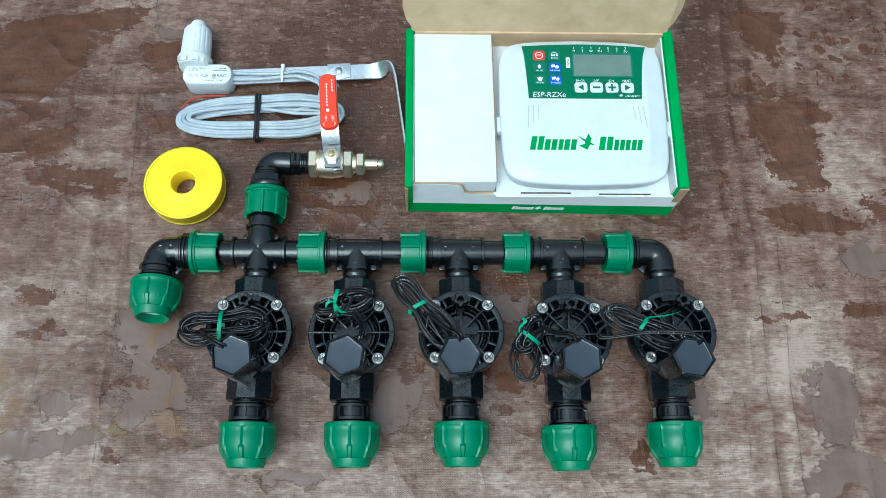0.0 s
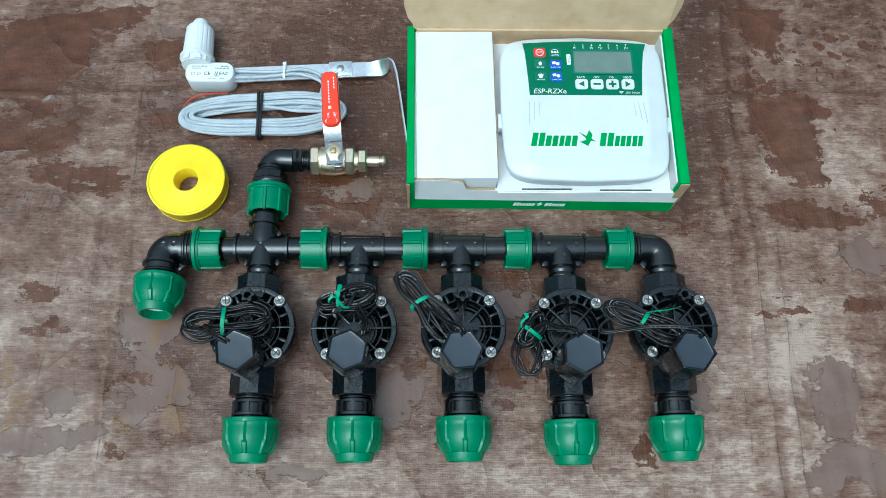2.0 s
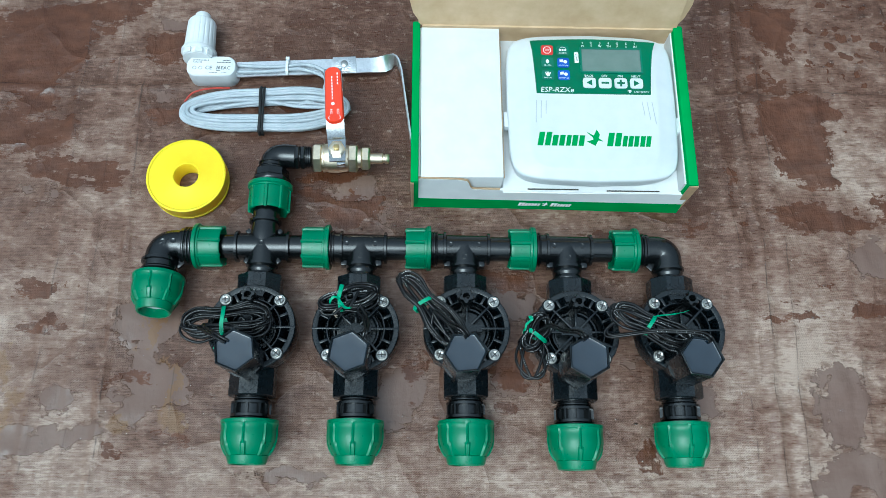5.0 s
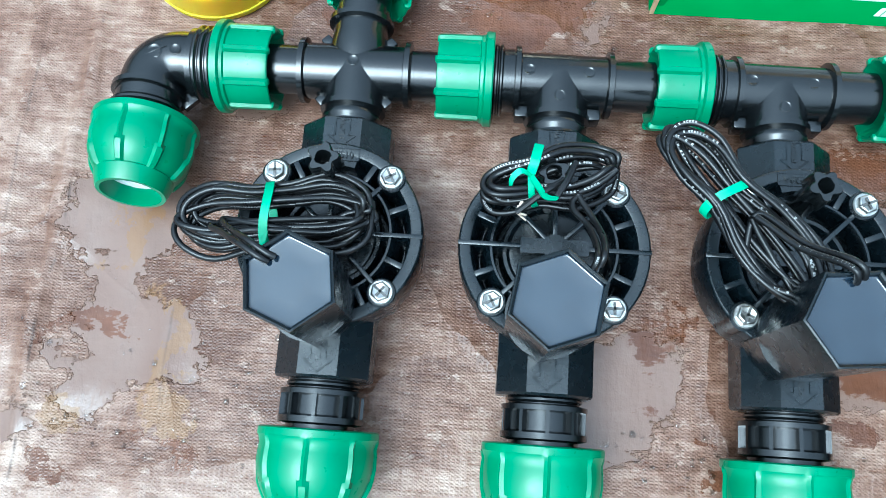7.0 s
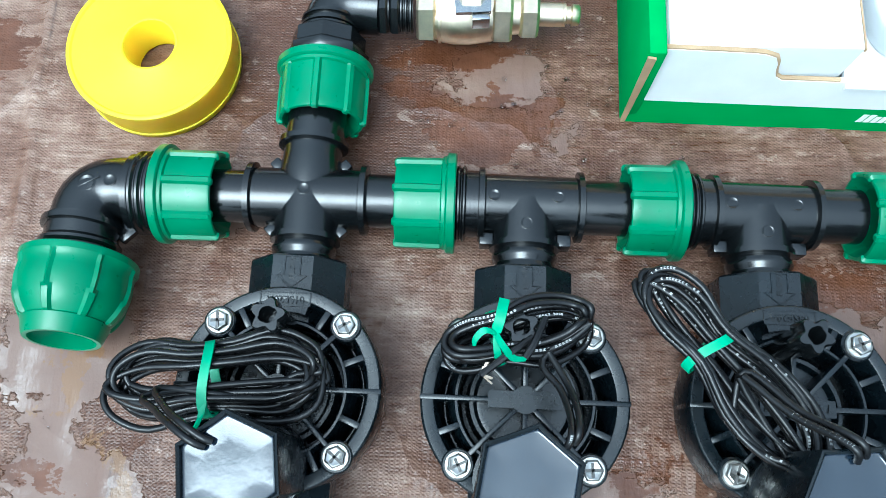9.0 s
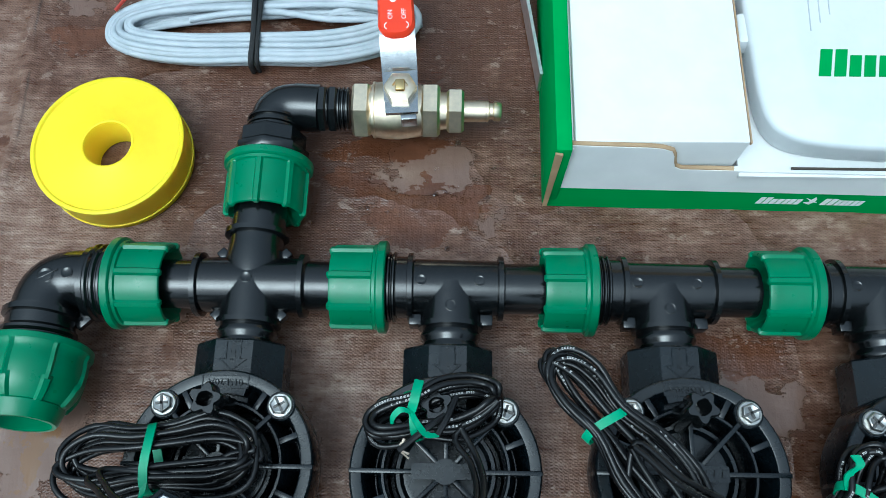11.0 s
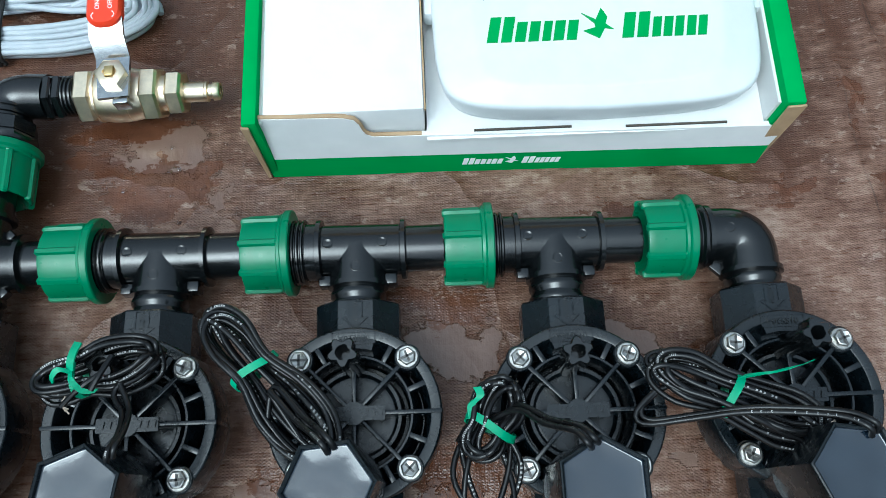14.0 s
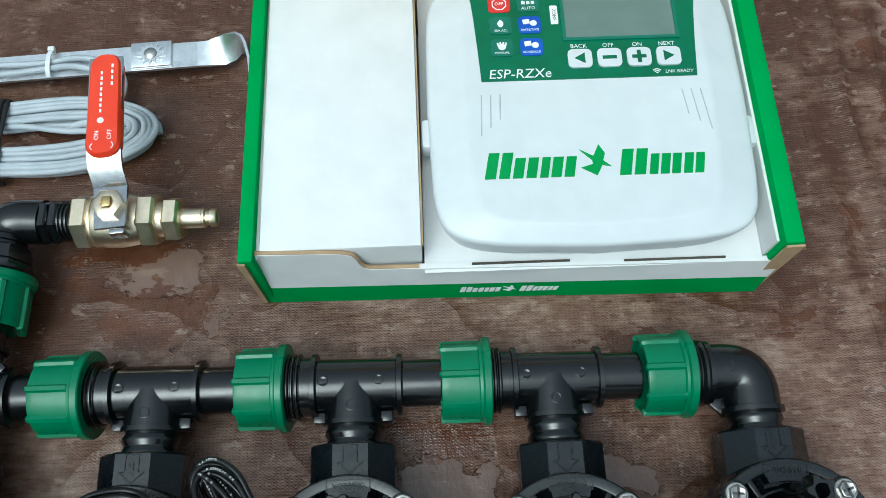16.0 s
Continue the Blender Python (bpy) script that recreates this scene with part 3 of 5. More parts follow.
def threads(bm, a, b, r, turns=4, n=36):
    """Round ridges from a to b."""
    a, b = Vector(a), Vector(b)
    length = (b - a).length
    prof = [(0, r - 0.0012)]
    for k in range(turns):
        s = length * (k + 0.5) / turns
        w = length / turns * 0.28
        prof += [(s - 1.6 * w, r - 0.0012), (s - 0.5 * w, r), (s + 0.5 * w, r), (s + 1.6 * w, r - 0.0012)]
    prof.append((length, r - 0.0012))
    return lathe(bm, prof, a, b - a, n)


def collar(bm, at, direction, r, width=0.0022):
    return lathe(bm, [(-width, r - 0.003), (-width * 0.6, r), (width * 0.6, r), (width, r - 0.003)], at, direction, 40)


def dimple(bm, at, r=0.0024, z=None):
    return lathe(bm, [(-0.0012, r + 0.0005), (0.00015, r + 0.0005), (0.0002, r + 0.0003), (-0.0001, r - 0.0001), (-0.0001, 0.0)], at, (0, 0, 1), 20)


def lugs(bm, y, gap):
    """Small square lugs beside a branch."""
    for s in (-1, 1):
        slab(bm, (s * gap, y, -0.001), (0.0064, 0.0056, 0.010), 0, 0.0006)


def branch_down(bm, y_end, r=0.0128):
    """The branch towards the valve, with a fairing into the run, a collar and a threaded end."""
    rod(bm, (0, 0, 0), (0, -0.0205, 0), 0.0147, 0.0149, 48)
    collar(bm, (0, -0.0205, 0), (0, -1, 0), 0.0162)
    threads(bm, (0, -0.0225, 0), (0, y_end, 0), 0.0150, 2)


def make_tee(x, y, label, nut=-0.0325, length=0.0290):
    t = thing("pipe_tee", (x, y, AX), label, "pipe fitting", "tee fittings on the manifold")
    bm = bmesh.new()
    rod(bm, (-0.0235, 0, 0), (0.0265, 0, 0), 0.0146, 0.0140, 40)
    collar(bm, (-0.0205, 0, 0), (1, 0, 0), 0.0176, 0.0020)
    collar(bm, (0.0250, 0, 0), (1, 0, 0), 0.0166, 0.0020)
    rod(bm, (0.025, 0, 0), (0.047, 0, 0), 0.0128, None, 36)
    branch_down(bm, -0.036)
    lugs(bm, -0.0175, 0.0178)
    dimple(bm, (-0.0150, 0.0, 0.0145))
    dimple(bm, (0.0140, 0.0, 0.0141))
    dimple(bm, (0.0, -0.0130, 0.0148))
    part("body", bm, BLACK, t, "glossy black plastic tee body")
    bm = bmesh.new()
    threads(bm, (-0.040, 0, 0), (-0.0275, 0, 0), 0.0180, 5)
    rod(bm, (-0.0330, 0, 0), (-0.0215, 0, 0), 0.0158, None, 36)
    part("threaded_end", bm, BLACK, t)
    clamp_nut(t, (nut, 0, 0), (-1, 0, 0), length)
    return t


RUN_Y = 0.0915
X1, X2, X3, X4, X5 = -0.2095, -0.1075, -0.0005, 0.1065, 0.2125
for x, nut, length in ((X2, -0.0325, 0.0285), (X3, -0.0348, 0.0268), (X4, -0.0332, 0.0272)):
    make_tee(x, RUN_Y, "black plastic pipe tee with a ribbed green nut", nut, length)

# cross fitting, with the branch towards the ball valve
cross = thing("pipe_cross", (X1, RUN_Y, AX), "black plastic four-way pipe cross with one green nut", "pipe fitting")
bm = bmesh.new()
rod(bm, (-0.0265, 0, 0), (0.0265, 0, 0), 0.0142, None, 40)
rod(bm, (-0.046, 0, 0), (0.047, 0, 0), 0.0126, None, 36)
collar(bm, (-0.0265, 0, 0), (1, 0, 0), 0.0166)
collar(bm, (0.0265, 0, 0), (1, 0, 0), 0.0166)
branch_down(bm, -0.036)
lathe(bm, [(0, 0.0132), (0.010, 0.0152), (0.019, 0.0140), (0.0265, 0.0140)], (0, 0.001, 0), (0, 1, 0), 36)
collar(bm, (0, 0.0270, 0), (0, 1, 0), 0.0166)
rod(bm, (0, 0.026, 0), (0.001, 0.052, 0), 0.0140, None, 36)
for sx in (-1, 1):
    for sy in (-1, 1):
        slab(bm, (sx * 0.0162, sy * 0.0162, 0), (0.0052, 0.0052, 0.0060), 45, 0.0008)
dimple(bm, (0, 0, 0.0148))
part("body", bm, BLACK, cross, "glossy black plastic cross body")
clamp_nut(cross, (0.0025, 0.0690, 0), (0, -1, 0), 0.0310)


def bend(bm, a, corner, b, r, steps=10, n=36):
    """A rounded corner of pipe from a to b."""
    a, corner, b = Vector(a), Vector(corner), Vector(b)
    pts = [a]
    ca, cb = corner + (a - corner) * 0.62, corner + (b - corner) * 0.62
    for i in range(steps + 1):
        t = i / steps
        pts.append((1 - t) ** 2 * ca + 2 * t * (1 - t) * corner + t * t * cb)
    pts.append(b)
    return tube(bm, pts, r, n)


# left elbow with its two nuts
elbow = thing("pipe_elbow", (-0.3135, RUN_Y, AX), "black plastic pipe elbow with green nuts on both ends", "pipe fitting")
bm = bmesh.new()
bend(bm, (0.0285, 0, 0), (0, 0.002, 0), (0, -0.0240, 0.0030), 0.0158)
collar(bm, (0.0220, 0, 0), (1, 0, 0), 0.0185)
collar(bm, (0, -0.0190, 0.0028), (0, -1, 0.1), 0.0185)
threads(bm, (0.0235, 0, 0), (0.034, 0, 0), 0.0200, 3)
threads(bm, (0, -0.0255, 0.0030), (0, -0.035, 0.0034), 0.0182, 2)
rod(bm, (0, -0.0150, 0.0028), (0, -0.034, 0.0032), 0.0164, None, 36)
slab(bm, (0.0180, -0.0180, -0.002), (0.0100, 0.0100, 0.004), 45, 0.0008)
dimple(bm, (0.0150, 0.0005, 0.0160))
dimple(bm, (0.0, -0.0130, 0.0158))
lathe(bm, [(-0.001, 0.0042), (0.0005, 0.0042), (0.0008, 0.0036), (0.0004, 0.0030), (0.0004, 0.0)], (0.0045, -0.001, 0.0155), (0, 0, 1), 24)
slab(bm, (0.0045, -0.001, 0.0158), (0.0130, 0.0010, 0.0012), 30, 0.0003)
part("body", bm, BLACK, elbow, "glossy black plastic elbow body")
clamp_nut(elbow, (0.0345, 0, 0), (1, 0, 0), 0.0290)
barrel_nut(elbow, (0.0005, -0.0345, 0.0010), (0, -1, 0.14), 0.0385, 0.95)

# right elbow over the last valve
elbow = thing("pipe_elbow", (X5, RUN_Y, AX), "black plastic pipe elbow with one green nut", "pipe fitting")
bm = bmesh.new()
bend(bm, (-0.0225, 0, 0), (0.0005, 0.0005, 0), (0, -0.0205, 0), 0.0152)
collar(bm, (-0.0225, 0, 0), (1, 0, 0), 0.0172)
collar(bm, (0, -0.0215, 0), (0, -1, 0), 0.0168)
threads(bm, (0, -0.0225, 0), (0, -0.036, 0), 0.0150, 2)
threads(bm, (-0.038, 0, 0), (-0.0235, 0, 0), 0.0180, 3)
slab(bm, (-0.0165, -0.0165, -0.002), (0.009, 0.009, 0.004), 45, 0.0008)
dimple(bm, (-0.0130, 0.0, 0.0150))
part("body", bm, BLACK, elbow, "glossy black plastic elbow body")
clamp_nut(elbow, (-0.0320, 0, 0), (-1, 0, 0), 0.0268)

# ---------------------------------------------------------------- solenoid valves


def bonnet_mesh():
    """One turned moulding: grooved middle, drum wall, deep pocket channel and rim."""
    prof = [(0.0410, 0.0)]
    for i in range(1, 17):
        r = 0.0016 * i
        up = 0.0411 if i % 2 else 0.0409
        if r > 0.0226:
            up -= 0.0090
        elif r > 0.0196:
            up = 0.0440
        prof.append((up, r))
    prof += [(0.0310, 0.0266), (0.0518, 0.0270), (0.0524, 0.0274), (0.0524, 0.0284), (0.0518, 0.0288), (0.0296, 0.0326), (0.0296, 0.0330), (0.0522, 0.0366),
             (0.0530, 0.0371), (0.0532, 0.0377), (0.0532, 0.0416), (0.0529, 0.0421), (0.0522, 0.0425), (0.0286, 0.0425), (0.0286, 0.0)]
    bm = bmesh.new()
    lathe(bm, prof, n=96)
    return bm


def bonnet_ribs(bonnet):
    """Spokes, pocket dividers, solid plates and screw bosses of the moulding."""
    for k in range(8):
        reach = 0.0426 if k % 4 == 0 else (0.0330 if k % 2 else 0.0280)
        bm = bmesh.new()
        slab(bm, (reach / 2 + 0.0012, 0, 0.0424), (reach - 0.0024, 0.0021, 0.0230), 0, 0.0004)
        bm.transform(pose(0, 0, 0, 0, 0, 45 * k))
        part("spoke", bm, BLACK_MATT, bonnet)
    for a in (22, -22, 158, 202, 60, 120, 240, 300):
        bm = bmesh.new()
        slab(bm, (0.0328, 0, 0.0412), (0.0088, 0.0027, 0.0232), 0, 0.0004)
        bm.transform(pose(0, 0, 0, 0, 0, a))
        part("divider", bm, BLACK_MATT, bonnet)
    for a0 in (74, 254):
        out = [(0.0385 * math.cos(radians(a0 + 4 * i)), 0.0385 * math.sin(radians(a0 + 4 * i))) for i in range(9)]
        out += [(0.0318 * math.cos(radians(a0 + 4 * i)), 0.0318 * math.sin(radians(a0 + 4 * i))) for i in range(8, -1, -1)]
        bm = bmesh.new()
        prism(bm, out, 0.0300, 0.0529)
        part("solid_plate", bm, BLACK_MATT, bonnet)
    for sx in (-1, 1):
        for sy in (-1, 1):
            bm = bmesh.new()
            rod(bm, (sx * 0.0263, sy * 0.0263, 0.0300), (sx * 0.0263, sy * 0.0263, 0.0542), 0.0066, None, 24, 0.0006)
            part("screw_boss", bm, BLACK_MATT, bonnet)


def screw_meshes():
    head = bmesh.new()
    lathe(head, [(0.0, 0.0), (0.0, 0.0053), (0.0009, 0.0055), (0.0014, 0.0051), (0.0014, 0.0)], n=28)
    lathe(head, [(0.0013, 0.0045), (0.0032, 0.0045), (0.0038, 0.0041), (0.0040, 0.0036), (0.0036, 0.0028), (0.0035, 0.0)], n=6)
    return head


def wire_bundle(parent, centre, angle, half, wide, turns, tie_at, lead, seed, lift=0.0, pinch=0.6, extra=()):
    """A coil of two-core lead bound by a tie; lead: points from the coil to the solenoid."""
    rng = random.Random(seed)
    rise_by = VALVES[seed - 1][6] - 0.1080
    lead = [(a, b, c + rise_by * max(0.0, c - 0.080) / 0.026) for a, b, c in lead]
    m = pose(*centre, 0, 0, angle)
    pts, steps = [], 14
    for k in range(turns):
        L = half * rng.uniform(0.84, 1.06)
        W = wide * rng.uniform(0.45, 1.12)
        off = wide * rng.uniform(-0.25, 0.25)
        z = rng.uniform(-0.5, 0.5) * 0.010
        for i in range(steps):
            a = 2 * math.pi * (i + k * 0.01) / steps
            x = L * math.cos(a)
            sq = 1 - pinch * math.exp(-((x - tie_at) / (half * 0.45)) ** 2)
            y = (W * math.sin(a) + off) * sq
            lump = 0.006 * math.exp(-((x - tie_at) / (half * 0.8)) ** 2) * (z / 0.005)
            pts.append(m @ Vector((x, y, z + lump * 0.3 + 0.0016 * math.sin(3 * a + k) + lift * x / half)))
    pts += [Vector(p) for p in extra] + [Vector(p) for p in lead]
    bm = bmesh.new()
    tube(bm, smooth_path(pts, 4), 0.00138, 8)
    side = [Vector(p) + Vector((0.0027, 0.0018, 0.0004 * (-1) ** i)) for i, p in enumerate(lead)]
    head = [pts[-len(lead) - 3] + Vector((0.001, 0.001, 0.001))]
    tube(bm, smooth_path(head + side, 6), 0.00138, 8)
    wire = part("wire", bm, WIRE, parent, "black twin lead wound into a coil", 60)
    if seed > 1:
        # worn white print along the jacket, as short bars
        fine, bm = smooth_path(pts, 8), bmesh.new()
        for i in range(3, len(fine) - 2):
            if (i // 13) % 4 != 0 or rng.random() < 0.30:
                continue
            d = (fine[i + 1] - fine[i - 1]).normalized()
            slab(bm, fine[i] + Vector((0, 0, 0.00130)), (min(0.0009, 0.34 * (fine[i + 1] - fine[i - 1]).length), 0.0009, 0.00014), math.degrees(math.atan2(d.y, d.x)))
        tagged(part("wire_print", bm, INK_GREY, wire, "worn pale print along the wire"), kind="stuff")
    # band of the tie round the bundle
    bm = bmesh.new()
    loop = []
    for i in range(20):
        a = 2 * math.pi * i / 20
        loop.append(m @ Vector((tie_at + 0.0012 * math.sin(2 * a), (wide * (1 - pinch) * 1.22 + 0.0018) * math.cos(a), 0.0082 * math.sin(a))))
    ribbon(bm, loop, m.to_3x3() @ Vector((1, 0.12, 0)), 0.0028 if seed == 2 else 0.0038, True)
    tail = [m @ Vector((tie_at, -(wide * (1 - pinch)), 0.008)), m @ Vector((tie_at - 0.002, -(wide * (1 - pinch)) - 0.006, 0.007)), m @ Vector((tie_at - 0.008, -(wide * (1 - pinch)) - 0.014, 0.003))]
    if seed in (1, 5):
        if seed == 5:
            tail = [m @ Vector((tie_at + 0.001, 0.008, 0.008)), m @ Vector((tie_at + 0.010, 0.013, 0.010)), m @ Vector((tie_at + 0.020, 0.020, 0.008)), m @ Vector((tie_at + 0.027, 0.026, 0.008))]
        ribbon(bm, smooth_path(tail, 5), m.to_3x3() @ Vector((0.7, 0.7, 0)), 0.0042, False)
    if seed == 2:
        for w, p in ((0.0040, ((0, 0.001, 0.009), (0.002, 0.004, 0.012), (0.004, 0.008, 0.012), (0.006, 0.012, 0.010))),
                     (0.0026, ((0, 0, 0.009), (-0.004, 0.002, 0.012), (-0.008, 0, 0.010), (-0.009, -0.003, 0.007))),
                     (0.0026, ((0, 0, 0.009), (0.001, -0.005, 0.012), (0.004, -0.010, 0.009), (0.009, -0.011, 0.007)))):
            pts2 = [m @ Vector((tie_at + a, b, c)) for a, b, c in p]
            d = pts2[-1] - pts2[0]
            ribbon(bm, smooth_path(pts2, 5), Vector((d.y, -d.x, 0.0030)), w, False)
    if seed == 4:
        pts2 = [m @ Vector((tie_at + a, b, c)) for a, b, c in ((0.0, 0.009, 0.004), (0.005, 0.012, 0.007), (0.010, 0.010, 0.009), (0.013, 0.013, 0.008))]
        ribbon(bm, smooth_path(pts2, 5), m.to_3x3() @ Vector((0.5, -0.8, 0)), 0.0036, False)
    part("tie", bm, TIE, wire, "bright green plastic tie round the coiled lead", 60)
    # bare strands at the end
    end = pts[0]
    if seed == 2:
        # two cut ends stick out of the knot
        end = m @ Vector((-0.0175, -0.0125, 0.004))
        bm = bmesh.new()
        tube(bm, smooth_path([m @ Vector((0.004, -0.004, 0.008)), m @ Vector((-0.006, -0.008, 0.009)), end], 6), 0.00138, 8)
        tube(bm, smooth_path([m @ Vector((0.010, 0.002, 0.009)), m @ Vector((0.004, -0.006, 0.012)), m @ Vector((-0.001, -0.011, 0.011))], 6), 0.00138, 8)
        part("cut_end", bm, WIRE, wire)
    bm = bmesh.new()
    for i in range(7):
        d = m.to_3x3() @ Vector((rng.uniform(0.3, 1), rng.uniform(-1, 1), rng.uniform(0, 0.6)))
        tube(bm, [end, end + d.normalized() * rng.uniform(0.003, 0.006)], 0.00042, 5)
    part("bare_end", bm, COPPER, wire, "stripped bare copper strands")
    return wire


def ribbon(bm, pts, across, width, closed):
    """A thin strap along points, with thickness."""
    across = Vector(across).normalized() * width / 2
    count = len(pts)
    rows = []
    for i, p in enumerate(pts):
        a, b = pts[(i - 1) % count] if closed or i else p, pts[(i + 1) % count] if closed or i < count - 1 else p
        nor = (Vector(b) - Vector(a)).cross(across)
        nor = (nor.normalized() if nor.length > 1e-9 else Vector((0, 0, 1))) * 0.0004
        p = Vector(p)
        rows.append([bm.verts.new(q) for q in (p - across - nor, p + across - nor, p + across + nor, p - across + nor)])
    for i in range(count if closed else count - 1):
        a, b = rows[i], rows[(i + 1) % count]
        for k in range(4):
            j = (k + 1) % 4
            bm.faces.new((a[k], a[j], b[j], b[k]))
    if not closed:
        bm.faces.new(rows[0][::-1])
        bm.faces.new(rows[-1])


def make_valve(x, y, code, sol, sol_turn, knob, crown, label):
    v = thing("solenoid_valve", (x, y, 0), label, "valve", "valves on the manifold")
    bm = bmesh.new()
    lathe(bm, [(0.008, 0.0), (0.008, 0.024), (0.016, 0.033), (0.0284, 0.0412), (0.0284, 0.0)], n=64)
    q = 22.5
    for y0, y1 in ((0.028, 0.0590), (-0.028, -0.0640)):
        r = 0.0215 / math.cos(math.pi / 8)
        out = [(r * math.cos(radians(q + 45 * k)), AX + r * math.sin(radians(q + 45 * k))) for k in range(8)]
        lo = [bm.verts.new((a, y0, b)) for a, b in out]
        mid = [bm.verts.new((a, y1 + 0.001 * (1 if y1 < 0 else -1), b)) for a, b in out]
        hi = [bm.verts.new((a * 0.96, y1, AX + (b - AX) * 0.96)) for a, b in out]
        bm.faces.new(hi)
        bm.faces.new(lo)
        for k in range(8):
            j = (k + 1) % 8
            bm.faces.new((lo[k], lo[j], mid[j], mid[k]))
            bm.faces.new((mid[k], mid[j], hi[j], hi[k]))
    # tower under the solenoid
    rod(bm, (sol[0] * 0.6, sol[1] + 0.002, 0.010), (sol[0], sol[1], 0.060), 0.0165, 0.0185, 32)
    part("body", bm, BLACK_MATT, v, "matt black nylon valve body")
    bonnet = part("bonnet", bonnet_mesh(), BLACK_MATT, v, "round black bonnet with ribs and pockets", 30)
    bonnet_ribs(bonnet)
    # raised plate in the middle, and moulded writing
    bm = bmesh.new()
    prism(bm, rounded(0.0300, 0.0068, 0.0006), 0.0530, 0.0548)
    prism(bm, ring_of(20, 0.0056), 0.0528, 0.0552)
    part("centre_plate", bm, BLACK_MATT, bonnet)
    bm = bmesh.new()
    for i in range(8):
        if i in (3, 4):
            continue
        sx = -0.0124 + 0.00355 * i
        prism(bm, [(sx - 0.0010, -0.0016), (sx + 0.0012, -0.0016), (sx + 0.0018, 0.0018), (sx - 0.0004, 0.0018)], 0.0546, 0.0556)
    tagged(part("moulded_mark", bm, BLACK_MATT, bonnet), kind="stuff")
    part("moulded_code", lettering(code, 0.0044, pose(0, 0.0369, 0.0530, 0, 0, 180), 0.0008), BLACK_MATT, bonnet, "raised moulded date code")
    bm = bmesh.new()
    for cx, cy, w, h in ((0, 0.0397, 0.0214, 0.0005), (0, 0.0341, 0.0214, 0.0005), (-0.0105, 0.0369, 0.0005, 0.0056), (0.0105, 0.0369, 0.0005, 0.0056)):
        slab(bm, (cx, cy, 0.0532), (w, h, 0.0008))
    part("code_frame", bm, BLACK_MATT, bonnet)
    for sy, yy in ((1, 0.0515), (-1, -0.0540)):
        arrow = bmesh.new()
        z = AX + 0.0215
        edge = [(-0.0034, yy + 0.006), (0.0034, yy + 0.006), (0.0034, yy - 0.0025), (0.0064, yy - 0.0025), (0, yy - 0.0078), (-0.0064, yy - 0.0025), (-0.0034, yy - 0.0025)]
        tube(arrow, [Vector((a, b, z)) for a, b in edge], 0.00042, 6, True)
        part("flow_arrow", arrow, BLACK_MATT, v)
        part("flow_word", lettering("FLOW", 0.0036, pose(0, yy + 0.0012, z, 0, 0, 90), 0.0006), BLACK, v)
    # screws
    for i, (sx, sy) in enumerate(((-1, 1), (1, 1), (1, -1), (-1, -1))):
        m = pose(sx * 0.0263, sy * 0.0263, 0.0542, 0, 0, 23 * i + 40 * x * 10)
        bm = screw_meshes()
        bm.transform(m)
        s = part("screw", bm, SCREW, v, "shiny zinc hex-head screw with a cross slot")
        # raised dark bars stand in for the shaded recess of the cross slot
        bm = bmesh.new()
        for a, reach in ((0, 0.0080), (90, 0.0054)):
            bmesh.ops.create_cube(bm, size=1, matrix=m @ pose(0, 0, 0.00392, 0, 0, a) @ Matrix.Diagonal((reach, 0.0011, 0.0004, 1)))
        part("cross_slot", bm, SLOT, s)
    # bleed knob
    bm = bmesh.new()
    kx, ky, turn = knob
    rod(bm, (kx * 0.6, ky, 0.042), (kx, ky, 0.070), 0.0062, 0.0050, 24)
    out = []
    for k in range(50):
        a = 2 * math.pi * k / 50
        r = 0.0062 + 0.0013 * math.cos(5 * a)
        out.append((r * math.cos(a), r * math.sin(a)))
    hole = ring_of(50, 0.0033, 0)
    m = pose(kx, ky, 0.070, 0, 0, turn)
    lo = [bm.verts.new(m @ Vector((a, b, 0))) for a, b in out]
    hi = [bm.verts.new(m @ Vector((a, b, 0.0105))) for a, b in out]
    top = [bm.verts.new(m @ Vector((a * 0.9, b * 0.9, 0.0115))) for a, b in out]
    h1 = [bm.verts.new(m @ Vector((a * 1.15 if k % 13 < 6 else a, b, 0.0115))) for k, (a, b) in enumerate(hole)]
    h2 = [bm.verts.new(m @ Vector((a * 0.5, b * 0.5, 0.001))) for a, b in hole]
    for k in range(50):
        j = (k + 1) % 50
        bm.faces.new((lo[k], lo[j], hi[j], hi[k]))
        bm.faces.new((hi[k], hi[j], top[j], top[k]))
        bm.faces.new((top[k], top[j], h1[j], h1[k]))
        bm.faces.new((h1[k], h1[j], h2[j], h2[k]))
    bm.faces.new(h2)
    bm.faces.new(lo[::-1])
    part("bleed_knob", bm, BLACK, v, "black star-shaped bleed screw knob")
    # solenoid: hexagonal can with a rim, filled with resin
    bm = bmesh.new()
    m = pose(sol[0], sol[1], 0, 0, 0, sol_turn)
    R, T = 0.0205, crown
    def hexa(r, z):
        pts = []
        for k in range(6):
            for d in (-6, 0, 6):
                a = radians(60 * k + d)
                rr = r * (0.985 if d else 1.0) * math.cos(radians(0)) * (1.0 if d == 0 else 0.955)
                pts.append(bm.verts.new(m @ Vector((rr * math.cos(a), rr * math.sin(a), z))))
        return pts
    rows = [hexa(0.0180, 0.036), hexa(R - 0.0010, 0.040), hexa(R - 0.0006, 0.074), hexa(R, T - 0.0014), hexa(R - 0.0003, T - 0.0004), hexa(R - 0.0010, T), hexa(R - 0.0018, T - 0.0006), hexa(R - 0.0023, T - 0.0048)]
    for a, b in zip(rows, rows[1:]):
        for k in range(18):
            j = (k + 1) % 18
            bm.faces.new((a[k], a[j], b[j], b[k]))
